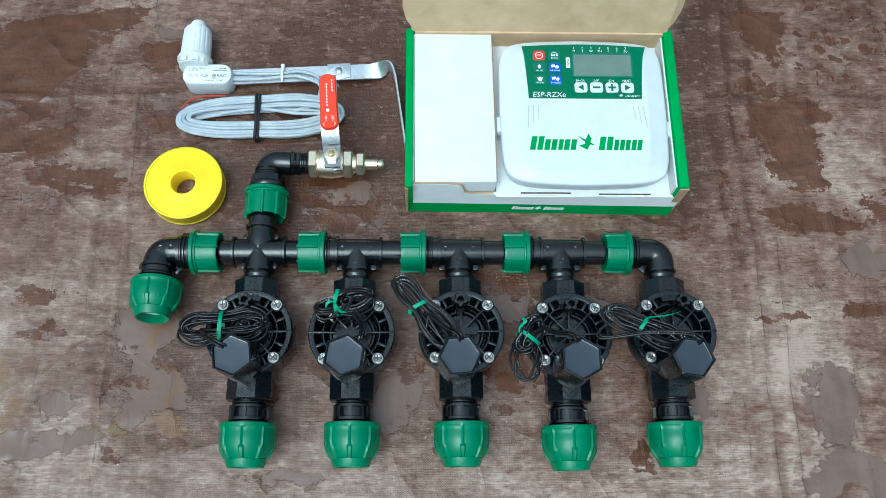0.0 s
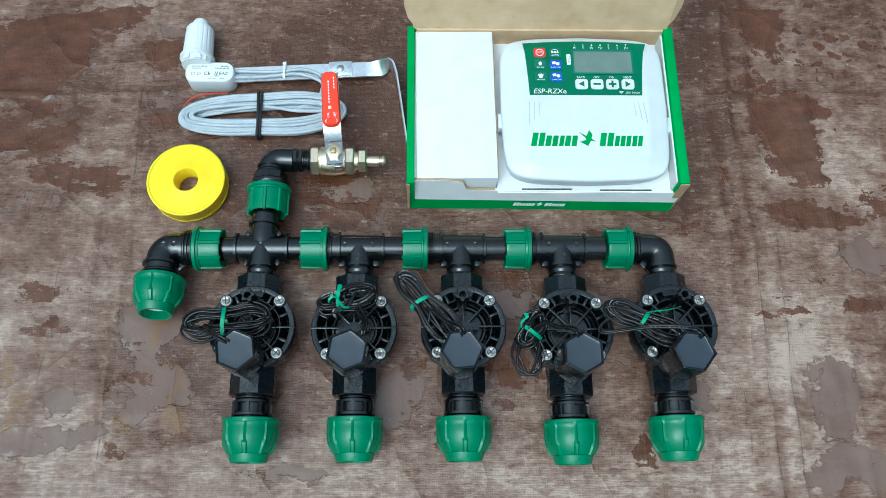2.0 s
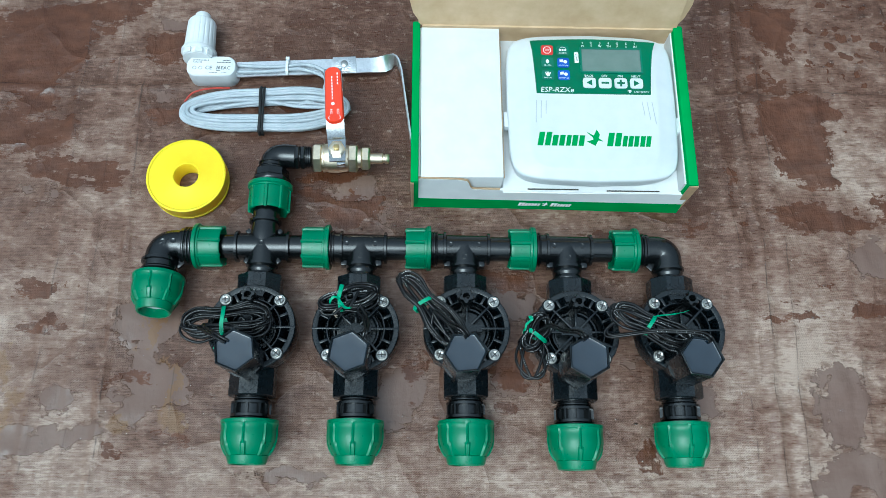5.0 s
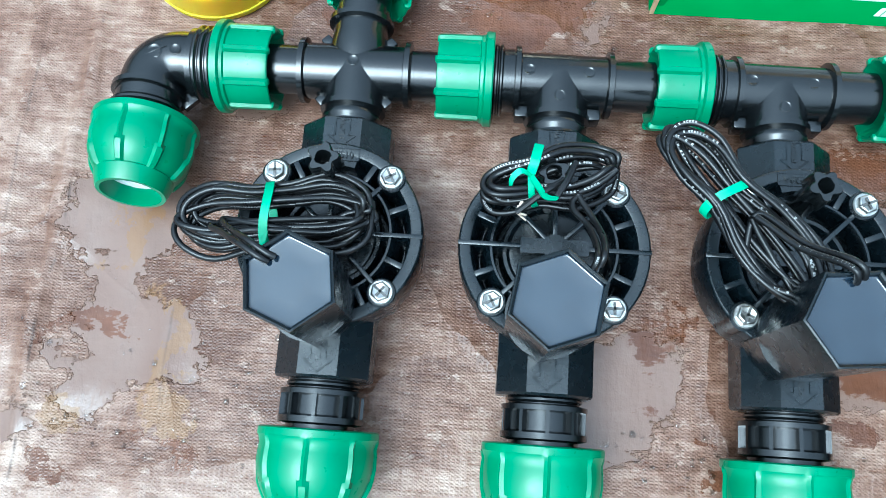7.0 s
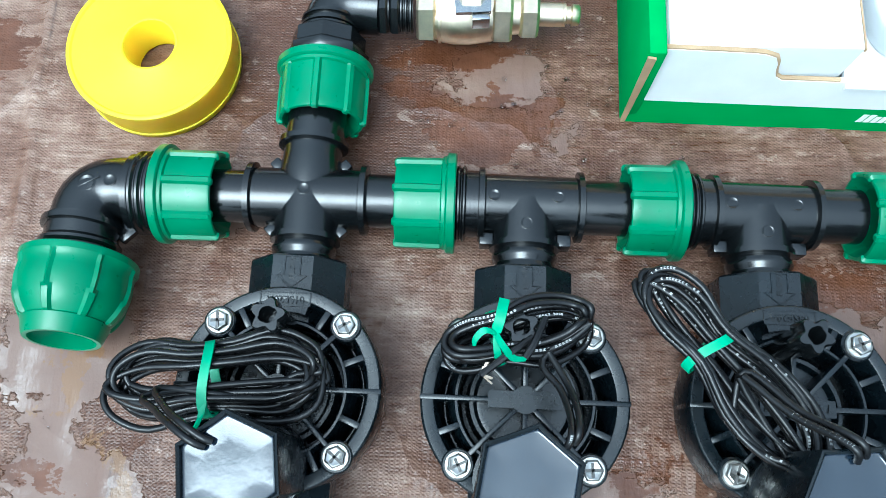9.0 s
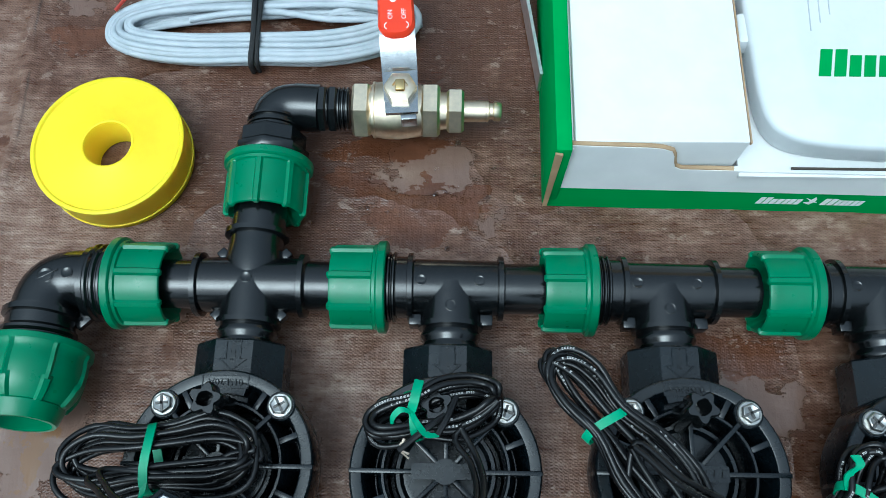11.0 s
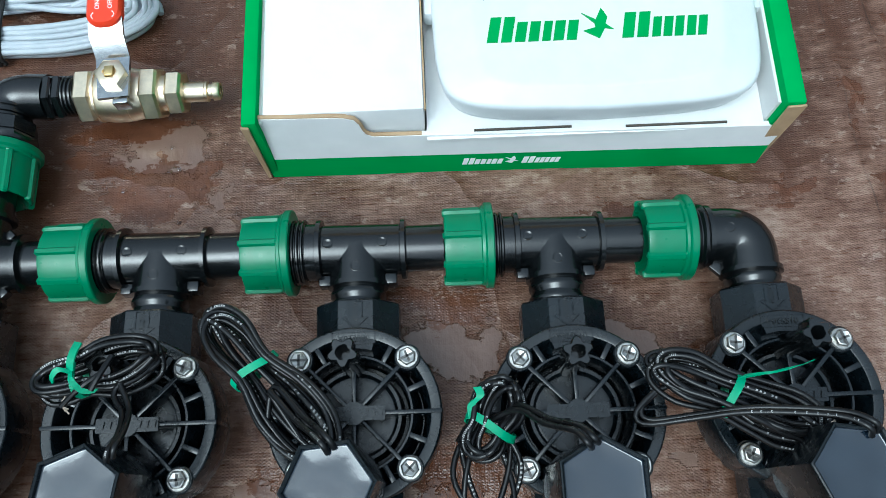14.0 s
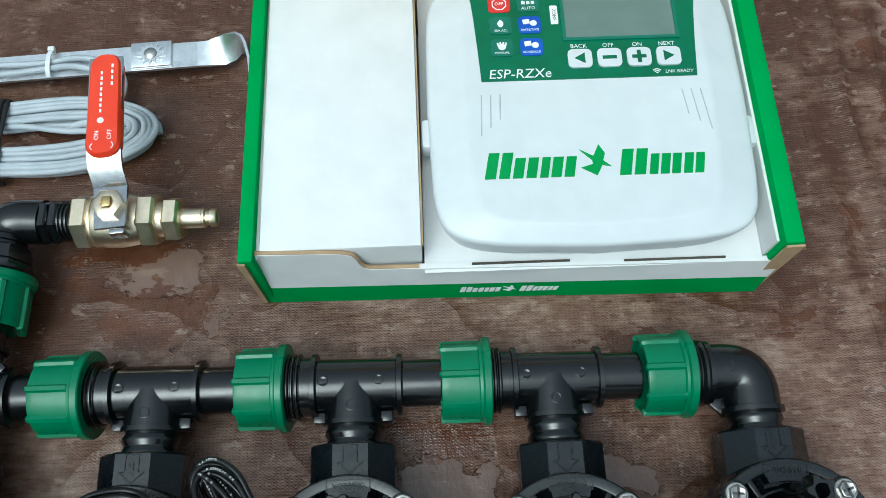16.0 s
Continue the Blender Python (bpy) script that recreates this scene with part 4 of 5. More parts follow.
    bm.faces.new(rows[0][::-1])
    can = part("solenoid", bm, BLACK_MATT, v, "hexagonal black plastic solenoid housing")
    bm = bmesh.new()
    pts = []
    for k in range(6):
        for d in (-6, 0, 6):
            a = radians(60 * k + d)
            rr = (R - 0.0022) * (1.0 if d == 0 else 0.955)
            pts.append((rr * math.cos(a), rr * math.sin(a)))
    k0 = None
    for f, z in ((1.0, T - 0.0060), (1.0, T - 0.0024), (0.988, T - 0.0029), (0.970, T - 0.0031), (0.94, T - 0.00318), (0.5, T - 0.0032)):
        ring = [bm.verts.new(m @ Vector((a * f, b * f, z))) for a, b in pts]
        if k0:
            for k in range(len(pts)):
                bm.faces.new((k0[k], k0[(k + 1) % len(pts)], ring[(k + 1) % len(pts)], ring[k]))
        else:
            bm.faces.new(ring[::-1])
        k0 = ring
    bm.faces.new(k0)
    part("resin_fill", bm, RESIN, can, "glossy black resin filling", 60)
    return v


VALVES = [
    (X1, 0.0, "01SE20A", (-0.0035, -0.0320), 38, (0.000, 0.0250, 10), 0.1015),
    (-0.1085, -0.001, "08SE20A", (-0.0020, -0.0315), 21, (-0.004, 0.0250, 30), 0.1015),
    (0.0, 0.0, "08SE20A", (-0.0044, -0.0344), 5, (-0.002, 0.0250, 55), 0.1100),
    (0.1075, -0.003, "01SE20A", (-0.0015, -0.0355), 30, (-0.002, 0.0240, 20), 0.1150),
    (X5, 0.0, "01SE20A", (-0.0012, -0.0358), -8, (0.003, 0.0250, 35), 0.1060),
]
made = []
lead_words = ("a flat coiled lead across its bonnet", "a small knotted lead beside its knob", "a long slanting coiled lead", "a lead knotted at its side", "a loosely coiled lead and a torn tie")
for (x, y, code, sol, turn, knob, top), note in zip(VALVES, lead_words):
    made.append(make_valve(x, y, code, sol, turn, knob, top, "black solenoid valve with " + note))

wire_bundle(made[0], (-0.0200, 0.001, 0.0720), 6, 0.0410, 0.0190, 12, -0.002,
            [(-0.040, -0.006, 0.080), (-0.034, -0.013, 0.096), (-0.024, -0.019, 0.107), (-0.0165, -0.0235, 0.109), (-0.0125, -0.0250, 0.1062)], 1, 0.0, 0.45)
wire_bundle(made[1], (-0.0050, 0.0230, 0.0790), 15, 0.0275, 0.0115, 10, -0.009,
            [(0.004, 0.013, 0.082), (0.010, 0.002, 0.088), (0.0125, -0.008, 0.100), (0.0118, -0.0155, 0.110), (0.0105, -0.0195, 0.1062)], 2, 0.0, 0.4)
wire_bundle(made[2], (-0.0355, 0.0110, 0.0790), -50, 0.0450, 0.0165, 12, -0.010,
            [(-0.034, 0.008, 0.086), (-0.020, -0.006, 0.096), (-0.010, -0.014, 0.107), (-0.0060, -0.0180, 0.110), (-0.0045, -0.0210, 0.1062)], 3, 0.0, 0.5)
wire_bundle(made[3], (-0.0415, -0.0040, 0.0700), 62, 0.0185, 0.0130, 11, -0.004,
            [(-0.034, -0.001, 0.080), (-0.022, -0.009, 0.094), (-0.012, -0.0135, 0.105), (-0.0080, -0.0185, 0.110), (-0.0055, -0.0205, 0.1062)], 4, 0.0, 0.35,
            [(-0.0455 + 0.019 * math.cos(0.9 + k * math.pi / 4) * 0.62 - 0.004 * math.sin(1.3 * k), -0.026 + 0.021 * math.sin(0.9 + k * math.pi / 4), 0.060 + 0.0006 * (k % 5)) for k in range(27)])
wire_bundle(made[4], (-0.0370, -0.0020, 0.0770), -25, 0.0400, 0.0130, 9, -0.003,
            [(-0.060, 0.004, 0.076), (-0.080, -0.004, 0.074), (-0.080, -0.012, 0.074), (-0.058, -0.011, 0.080), (-0.036, -0.010, 0.090), (-0.006, -0.014, 0.104), (0.004, -0.0195, 0.110), (0.0062, -0.0230, 0.1062)], 5, 0.0, 0.4)

# outlet connectors below the valves


def make_outlet(x, y, label):
    o = thing("outlet_connector", (x, y, AX), label, "pipe fitting", "outlet connectors on the valves")
    bm = bmesh.new()
    threads(bm, (0, 0.006, 0), (0, -0.0040, 0), 0.0172, 3)
    rod(bm, (0, -0.003, 0), (0, -0.026, 0), 0.0158, None, 40)
    collar(bm, (0, -0.0060, 0), (0, 1, 0), 0.0196, 0.0018)
    collar(bm, (0, -0.0182, 0), (0, 1, 0), 0.0196, 0.0022)
    for k in range(10):
        a = 2 * math.pi * (k + 0.5) / 10
        rib = bmesh.new()
        bmesh.ops.create_cube(rib, size=1, matrix=pose(0, -0.012, 0, 0, -math.degrees(a), 0) @ Matrix.Translation((0.0172, 0, 0)) @ Matrix.Diagonal((0.0042, 0.014, 0.0016, 1)))
        part("rib", rib, BLACK, o)
    part("body", bm, BLACK, o, "glossy black connector body with collars")
    barrel_nut(o, (0, -0.0220, 0.0005), (0, -1, -0.01))
    return o


for x, y in ((X1, 0), (-0.1075, 0), (0.0, 0), (0.1065, -0.004), (X5 - 0.0005, -0.001)):
    make_outlet(x, y - 0.0640, "black connector with a ribbed green barrel nut")

# ---------------------------------------------------------------- ball valve and its elbow
BV = 0.0225
joint = thing("threaded_elbow", (-0.2070, 0.1950, BV), "black plastic threaded elbow with hexagonal collars", "pipe fitting")
bm = bmesh.new()
bend(bm, (0, -0.0170, 0), (0, 0.0015, 0), (0.0250, 0, 0), 0.0132)
rod(bm, (0, -0.040, 0), (0, -0.015, 0), 0.0150, None, 32)
rod(bm, (0.012, 0, 0), (0.0300, 0, 0), 0.0110, None, 32)
part("body", bm, BLACK, joint, "black plastic elbow body")
for prof, at, way, n in (([(0, 0.0196), (0.0012, 0.0206), (0.0052, 0.0206), (0.0062, 0.0196)], (0, -0.0325, 0), (0, 1, 0), 8),
                         ([(0, 0.0176), (0.001, 0.0186), (0.0085, 0.0186), (0.0095, 0.0176)], (0, -0.0265, 0), (0, 1, 0), 8),
                         ([(0, 0.0128), (0.001, 0.0138), (0.004, 0.0138), (0.005, 0.0128)], (0.0245, 0, 0), (1, 0, 0), 6),
                         ([(0, 0.0128), (0.001, 0.0138), (0.004, 0.0138), (0.005, 0.0128)], (0.0305, 0, 0), (1, 0, 0), 6)):
    bm = bmesh.new()
    lathe(bm, prof, at, way, n)
    part("wrench_collar", bm, BLACK, joint)
for k in range(3):
    bm = bmesh.new()
    collar(bm, (0.0, -0.0170 + 0.0040 * k, 0), (0, 1, 0), 0.0146, 0.0011)
    part("ridge", bm, BLACK, joint)
bm = bmesh.new()
threads(bm, (0.0350, 0, 0), (0.0420, 0, 0), 0.0120, 3)
part("threaded_end", bm, BLACK, joint)

bv = thing("ball_valve", (-0.1660, 0.1945, BV), "nickel-plated brass ball valve with a red lever and hose nozzle", "valve")
bm = bmesh.new()


def hexcol(bm, x0, x1, r, n=6):
    w = x1 - x0
    return lathe(bm, [(0, r - 0.0016), (0.0014, r), (w - 0.0014, r), (w, r - 0.0016)], (x0, 0, 0), (1, 0, 0), n)


hexcol(bm, 0.0028, 0.0128, 0.0164)
lathe(bm, [(0.0, 0.0130), (0.004, 0.0150), (0.010, 0.0160), (0.018, 0.0160), (0.026, 0.0148), (0.030, 0.0140)], (0.011, 0, 0), (1, 0, 0), 40)
for s in (0.0145, 0.0290, 0.0325):
    collar(bm, (s, 0, 0), (1, 0, 0), 0.0156, 0.0010)
hexcol(bm, 0.0405, 0.0508, 0.0163)
rod(bm, (0.030, 0, 0), (0.040, 0, 0), 0.0142, None, 36)
rod(bm, (0.0290, 0, 0.012), (0.0290, 0, 0.0215), 0.0062, None, 24, 0.0006)
part("body", bm, NICKEL, bv, "satin nickel-plated brass body")
bm = bmesh.new()
rod(bm, (0.0500, 0, 0), (0.0560, 0, 0), 0.0105, 0.0100, 32)
hexcol(bm, 0.0545, 0.0640, 0.0135)
rod(bm, (0.0640, 0, 0), (0.0760, 0, 0), 0.0060, None, 28)
lathe(bm, [(0, 0.0050), (0.0008, 0.0060), (0.0020, 0.0060), (0.0026, 0.0045), (0.0046, 0.0045), (0.0052, 0.0055), (0.0085, 0.0053), (0.0092, 0.0047), (0.0092, 0.0030), (0.004, 0.0028), (0.004, 0.0)], (0.0755, 0, 0), (1, 0, 0), 28)
part("hose_nozzle", bm, NICKEL, bv, "shiny plated quick-coupling hose nozzle")
# lever: cranked steel strip with a red grip
LEAN_ = 4.5
hm = pose(0.0302, -0.0010, 0.0, 0, 0, LEAN_)
bm = bmesh.new()
strip = [(-0.0130, 0.0205), (0.0120, 0.0205), (0.0200, 0.0300), (0.0330, 0.0330), (0.0900, 0.0340)]
prev = None
for i, (yy, zz) in enumerate(strip):
    w = 0.0095 if i else 0.0085
    row = [bm.verts.new(hm @ Vector((sx * w, yy, zz + dz))) for sx, dz in ((-1, 0), (1, 0), (1, 0.0024), (-1, 0.0024))]
    if prev:
        for k in range(4):
            j = (k + 1) % 4
            bm.faces.new((prev[k], prev[j], row[j], row[k]))
    else:
        bm.faces.new(row[::-1])
    prev = row
bm.faces.new(prev)
slab(bm, hm @ Vector((0.0035, -0.0150, 0.0175)), (0.0085, 0.0030, 0.0085), LEAN_, 0.0005)
lever = part("lever", bm, STEEL, bv, "bright galvanised steel lever")
bm = bmesh.new()
outline = [(a * (1.03 - 0.10 * max(0.0, (b - 0.060) / 0.035)), b) for a, b in rounded(0.0190, 0.0672, 0.0078, 6, 0, 0.0586)]
lo = [bm.verts.new(hm @ Vector((a, b, 0.0312))) for a, b in outline]
mid = [bm.verts.new(hm @ Vector((a * 1.0, b, 0.0352 + 0.0006))) for a, b in outline]
hi = [bm.verts.new(hm @ Vector((a * 0.86, 0.06 + (b - 0.06) * 0.965, 0.0376))) for a, b in outline]
n = len(outline)
for a, b in ((lo, mid), (mid, hi)):
    for k in range(n):
        bm.faces.new((a[k], a[(k + 1) % n], b[(k + 1) % n], b[k]))
bm.faces.new(hi)
bm.faces.new(lo[::-1])
grip = part("grip", bm, RED, lever, "glossy red vinyl grip")
bm = bmesh.new()
top = 0.0376
for w, yy, xx in ((0.0290, 0.0660, -0.0015), (0.0160, 0.0770, 0.0045)):
    count = int(w / 0.0034)
    for i in range(count):
        slab(bm, hm @ Vector((xx, yy - w / 2 + (i + 0.5) * w / count, top)), (0.0012, w / count * 0.60, 0.0003), LEAN_)
prism(bm, [(a, b) for a, b in ring_of(16, 0.0019, 0, (hm @ Vector((-0.0012, 0.0470, 0))).xy)], (hm @ Vector((0, 0, top))).z - 0.0001, (hm @ Vector((0, 0, top))).z + 0.0002)
for s in (-1, 1):
    arc = [hm @ Vector((s * 0.0052 + s * 0.0012 * math.sin(u * math.pi), 0.0285 + 0.004 * u, top)) for u in (0, 0.25, 0.5, 0.75, 1)]
    tube(bm, arc, 0.0003, 5)
part("printed_mark", bm, INK_WHITE, bv, "plain white printed bars")
part("printed_on", lettering("ON", 0.0038, hm @ pose(-0.0030, 0.0375, top, 0, 0, 90), 0.0001), INK_WHITE, bv)
part("printed_off", lettering("OFF", 0.0038, hm @ pose(0.0042, 0.0375, top, 0, 0, 90), 0.0001), INK_WHITE, bv)
bm = bmesh.new()
lathe(bm, [(0.0222, 0.0082), (0.0226, 0.0088), (0.0270, 0.0088), (0.0278, 0.0076), (0.0278, 0.0042), (0.0262, 0.0042), (0.0262, 0.0)], hm @ Vector((0, 0.0005, 0)), (0, 0, 1), 6)
part("lever_nut", bm, NICKEL, bv, "hexagonal steel lever nut")
bm = bmesh.new()
slab(bm, hm @ Vector((0, 0.0005, 0.0262)), (0.0050, 0.0062, 0.0060), LEAN_, 0.0006)
part("stem", bm, BRASS, bv, "flat-sided brass stem")

# ---------------------------------------------------------------- roll of thread tape
roll = thing("tape_roll", (-0.2990, 0.1726, LOW), "bright yellow plastic spool of thread seal tape lying flat", "tape roll")
bm = bmesh.new()
H, R0, R1 = 0.0245, 0.0130, 0.0418
lathe(bm, [(0.001, R0), (0.0, R0 + 0.001), (0.0, R1 - 0.0012), (0.001, R1 - 0.0004), (H - 0.0024, R1), (H - 0.0016, R1 + 0.0005), (H - 0.0004, R1 + 0.0004), (H, R1 - 0.0006), (H, R1 - 0.0016), (H - 0.0008, R1 - 0.0024),
           (H - 0.0008, R0 + 0.0024), (H - 0.0002, R0 + 0.0014), (H - 0.0004, R0 + 0.0004), (H - 0.0014, R0), (0.001, R0)], n=96)
part("spool", bm, YELLOW, roll, "smooth yellow plastic spool case")
bm = bmesh.new()
lathe(bm, [(0.0045, R1 - 0.001), (0.0048, R1 + 0.0004), (0.0056, R1 + 0.0004), (0.0059, R1 - 0.001), (0.0045, R1 - 0.001)], n=96)
part("seam", bm, YELLOW, roll)

# ---------------------------------------------------------------- rain sensor, bracket and cable
sensor = thing("rain_sensor", (-0.2845, 0.3065, LOW), "white plastic rain sensor on an aluminium bracket with grey cable", "rain sensor")
bm = bmesh.new()
outline = rounded(0.0555, 0.0255, 0.0110, 8)
rows = [[bm.verts.new((a * f, b * f + dy, z)) for a, b in outline] for f, z, dy in ((0.95, 0.0, 0), (1.0, 0.0016, 0), (1.0, 0.0222, 0), (0.975, 0.0244, 0), (0.94, 0.0250, 0))]
n = len(outline)
for a, b in zip(rows, rows[1:]):
    for k in range(n):
        bm.faces.new((a[k], a[(k + 1) % n], b[(k + 1) % n], b[k]))
bm.faces.new(rows[-1])
bm.faces.new(rows[0][::-1])
body = part("body", bm, WHITE, sensor, "white oval sensor body")
sx, sz = -0.0163, 0.0205
bm = bmesh.new()
lathe(bm, [(0.0, 0.0168), (0.006, 0.0172), (0.0075, 0.0195), (0.0105, 0.0198), (0.0125, 0.0188), (0.0125, 0.0)], (sx, 0.0095, sz), (0, 1, 0), 48)
for a in (35, 75, 115):
    bmesh.ops.create_cube(bm, size=1, matrix=Matrix.Translation((sx, 0.0133, sz)) @ pose(0, 0, 0, 0, -a, 0) @ Matrix.Translation((0.0178, 0, 0)) @ Matrix.Diagonal((0.002, 0.006, 0.0075, 1)))
part("collar", bm, WHITE, sensor, "white ring collar with slots")
bm = bmesh.new()


def flutes(i, a):
    return -0.0005 if i in (1, 2, 3, 4) and math.cos(18 * a) > 0.55 else 0.0


lathe(bm, [(0.0, 0.0172), (0.001, 0.0172), (0.014, 0.0166), (0.026, 0.0162), (0.0350, 0.0158), (0.0382, 0.0140), (0.0392, 0.0110), (0.0392, 0.0088), (0.0465, 0.0086), (0.0478, 0.0076), (0.0478, 0.0)], (sx, 0.0220, sz), (0, 1, 0), 108, flutes)
part("dome", bm, WHITE, sensor, "fluted white adjustable cap")
# printed label: unreadable lines as bars, one readable mark
bm = bmesh.new()
rng = random.Random(3)
for x0, x1, cy, h in ((-0.0205, -0.0035, 0.0072, 0.0012), (0.0125, 0.0215, 0.0072, 0.0012), (-0.0205, -0.0110, 0.0046, 0.0012), (0.0065, 0.0215, 0.0046, 0.0012), (-0.0010, 0.0080, -0.0086, 0.0008), (0.0125, 0.0180, -0.0086, 0.0008)):
    x = x0
    while x < x1:
        w = rng.uniform(0.0006, 0.0013)
        slab(bm, (x + w / 2, cy, 0.0251), (w, h * rng.uniform(0.7, 1.0), 0.0002))
        x += w + 0.0005
for cx in (-0.0185, -0.0118):
    lathe(bm, [(0, 0.0021), (0.0002, 0.0021), (0.0002, 0.0017), (0, 0.0017), (0, 0.0021)], (cx, -0.0026, 0.0250), (0, 0, 1), 20)
for k in range(4):
    slab(bm, (0.0066 + 0.0011 * k, -0.0022, 0.0251), (0.0005, 0.0044, 0.0002), 12 if k % 2 else -12)
slab(bm, (0.0083, -0.0056, 0.0251), (0.0046, 0.0009, 0.0002))
tagged(part("label_print", bm, INK_BLACK, body, "small black printed lines"), kind="stuff")
part("label_letters", lettering("CE", 0.0066, pose(-0.0025, -0.0026, 0.0251), 0.0001), INK_BLACK, body)
part("label_letters", lettering("EAC", 0.0058, pose(0.0165, -0.0026, 0.0251), 0.0001), INK_BLACK, body)
# bracket: flat strip, then bent on edge
bm = bmesh.new()
m = pose(0.0280, 0.0025, 0.0130, 0, 0, 3.4)
strip_m = m
prism(bm, [(-0.002, -0.0095), (0.150, -0.0095), (0.150, 0.0095), (-0.002, 0.0095)], -0.001, 0.001, strip_m)
turning = [(0.1495, 0.0, 0), (0.158, 0.0, 4), (0.166, 0.0010, 28), (0.172, 0.0038, 55), (0.1775, 0.0066, 80), (0.1815, 0.0050, 90), (0.1835, 0.0, 90), (0.1860, -0.0120, 90), (0.1915, -0.0800, 90), (0.1930, -0.1000, 90)]
rows = []
for i, (px, py, lean) in enumerate(turning):
    q0, q1 = turning[max(0, i - 1)], turning[min(len(turning) - 1, i + 1)]
    along = Vector((q1[0] - q0[0], q1[1] - q0[1], 0)).normalized()
    level = Vector((-along.y, along.x, 0)) if lean < 60 else Vector((0, 1, 0))
    wide = (level * math.cos(radians(lean)) + Vector((0, 0, math.sin(radians(lean))))) * 0.0093
    thick = along.cross(wide).normalized() * 0.0009
    at = Vector((px, py, 0))
    rows.append([bm.verts.new(strip_m @ (at + a * wide + b * thick)) for a, b in ((-1, -1), (1, -1), (1, 1), (-1, 1))])
for a, b in zip(rows, rows[1:]):
    for k in range(4):
        bm.faces.new((a[k], a[(k + 1) % 4], b[(k + 1) % 4], b[k]))
bm.faces.new(rows[0][::-1])
bm.faces.new(rows[-1])
bracket = part("bracket", bm, ALU, sensor, "bent flat aluminium bracket strip")
bm = bmesh.new()
plate = m @ Vector((0.1210, 0.001, 0.0022))
slab(bm, plate, (0.0265, 0.0190, 0.0024), 3.6, 0.0005)
star = [((0.0098 if k % 2 else 0.0056) * math.cos(math.pi * k / 14), (0.0086 if k % 2 else 0.0056) * math.sin(math.pi * k / 14)) for k in range(28)]
prism(bm, star, 0.0010, 0.0018, Matrix.Translation(plate))
part("clamp_plate", bm, ALU, bracket, "cast clamp plate with radial grooves")
bm = bmesh.new()
lathe(bm, [(0, 0.0), (0, 0.0040), (0.0016, 0.0040), (0.0026, 0.0026), (0.0026, 0.0)], plate + Vector((0, 0, 0.001)), (0, 0, 1), 20)
part("clamp_screw", bm, SCREW, bracket)
# cable along the bracket, then a long coil
bm = bmesh.new()
C = 0.0021
run = [m @ Vector(v) for v in ((-0.004, 0.0042, 0.0035), (0.03, 0.001, 0.0035), (0.055, 0.0005, 0.0035), (0.074, 0.002, 0.004), (0.091, -0.003, 0.004), (0.102, -0.012, 0.002), (0.103, -0.024, 0.000), (0.094, -0.036, -0.002), (0.070, -0.044, -0.004))]
tube(bm, smooth_path(run, 8), C, 8)
run = [v + Vector((0, -0.0046 - 0.002 * abs(i - 2), 0)) for i, v in enumerate(run[:4])] + [m @ Vector((0.097, -0.014, 0.002)), m @ Vector((0.098, -0.025, -0.001)), m @ Vector((0.090, -0.038, -0.003)), m @ Vector((0.066, -0.046, -0.005))]
tube(bm, smooth_path(run, 8), C, 8)
cc = Vector((0.0605, -0.0460, 0.0065))
pts = []
for k in range(16):
    for i in range(32):
        a = 2 * math.pi * i / 32
        lay = (k + i / 32) % 11
        lay = (lay if lay < 5.5 else 11 - lay) + 0.25 * math.sin(2.3 * (k + i / 32))
        L, W, z = 0.0945 - 0.0038 * lay, 0.0280 - 0.0038 * lay, -0.004 + 0.0040 * (k + i / 32) / 5.5
        x = L * math.copysign(abs(math.cos(a)) ** 0.90, math.cos(a))
        y = W * math.copysign(abs(math.sin(a)) ** 0.88, math.sin(a)) * (1 - 0.10 * math.exp(-(x / 0.03) ** 2))
        y -= 0.0035 * (x / 0.09) * (1 if y < 0 else -0.4) * math.sin(a) ** 2
        pts.append(cc + Vector((x, y + 0.05 * x, z + 0.0012 * math.sin(2 * a + k))))
for p in ((0.04, 0.004, 0.004), (0.010, 0.008, 0.005), (-0.018, 0.007, 0.005), (-0.045, 0.0035, 0.003)):
    pts.append(cc + Vector(p))
tube(bm, smooth_path(pts, 3), C, 8)
cable = part("cable", bm, GREY_CABLE, sensor, "long grey cable wound in an oval coil", 60)
bm = bmesh.new()
tip = cc + Vector((-0.045, 0.0035, 0.003))
tube(bm, smooth_path([cc + Vector((-0.089, 0.006, 0.008)), cc + Vector((-0.080, 0.0170, 0.009)), cc + Vector((-0.062, 0.0225, 0.009)), cc + Vector((-0.040, 0.0240, 0.008))], 6), 0.0011, 6)
part("red_core", bm, RED_WIRE, cable, "thin red stripped core of the cable")
bm = bmesh.new()
tube(bm, smooth_path([cc + Vector((-0.004, 0.0275, -0.002)), cc + Vector((-0.005, 0.0255, 0.0070)), cc + Vector((-0.004, 0.010, 0.0105)), cc + Vector((-0.003, -0.012, 0.0100)), cc + Vector((-0.004, -0.0270, 0.0060)), cc + Vector((-0.004, -0.0285, -0.003))], 6), 0.0019, 8)
tube(bm, smooth_path([cc + Vector((-0.001, 0.0275, -0.002)), cc + Vector((-0.001, 0.0255, 0.0068)), cc + Vector((-0.0005, 0.010, 0.0100)), cc + Vector((-0.0005, -0.012, 0.0098)), cc + Vector((-0.0005, -0.0270, 0.0055)), cc + Vector((-0.0005, -0.0285, -0.003))], 6), 0.0014, 8)
part("cable_band", bm, RUBBER, cable, "black rubber band round the coil")
bm = bmesh.new()
zp = m @ Vector((0.0560, 0, 0))
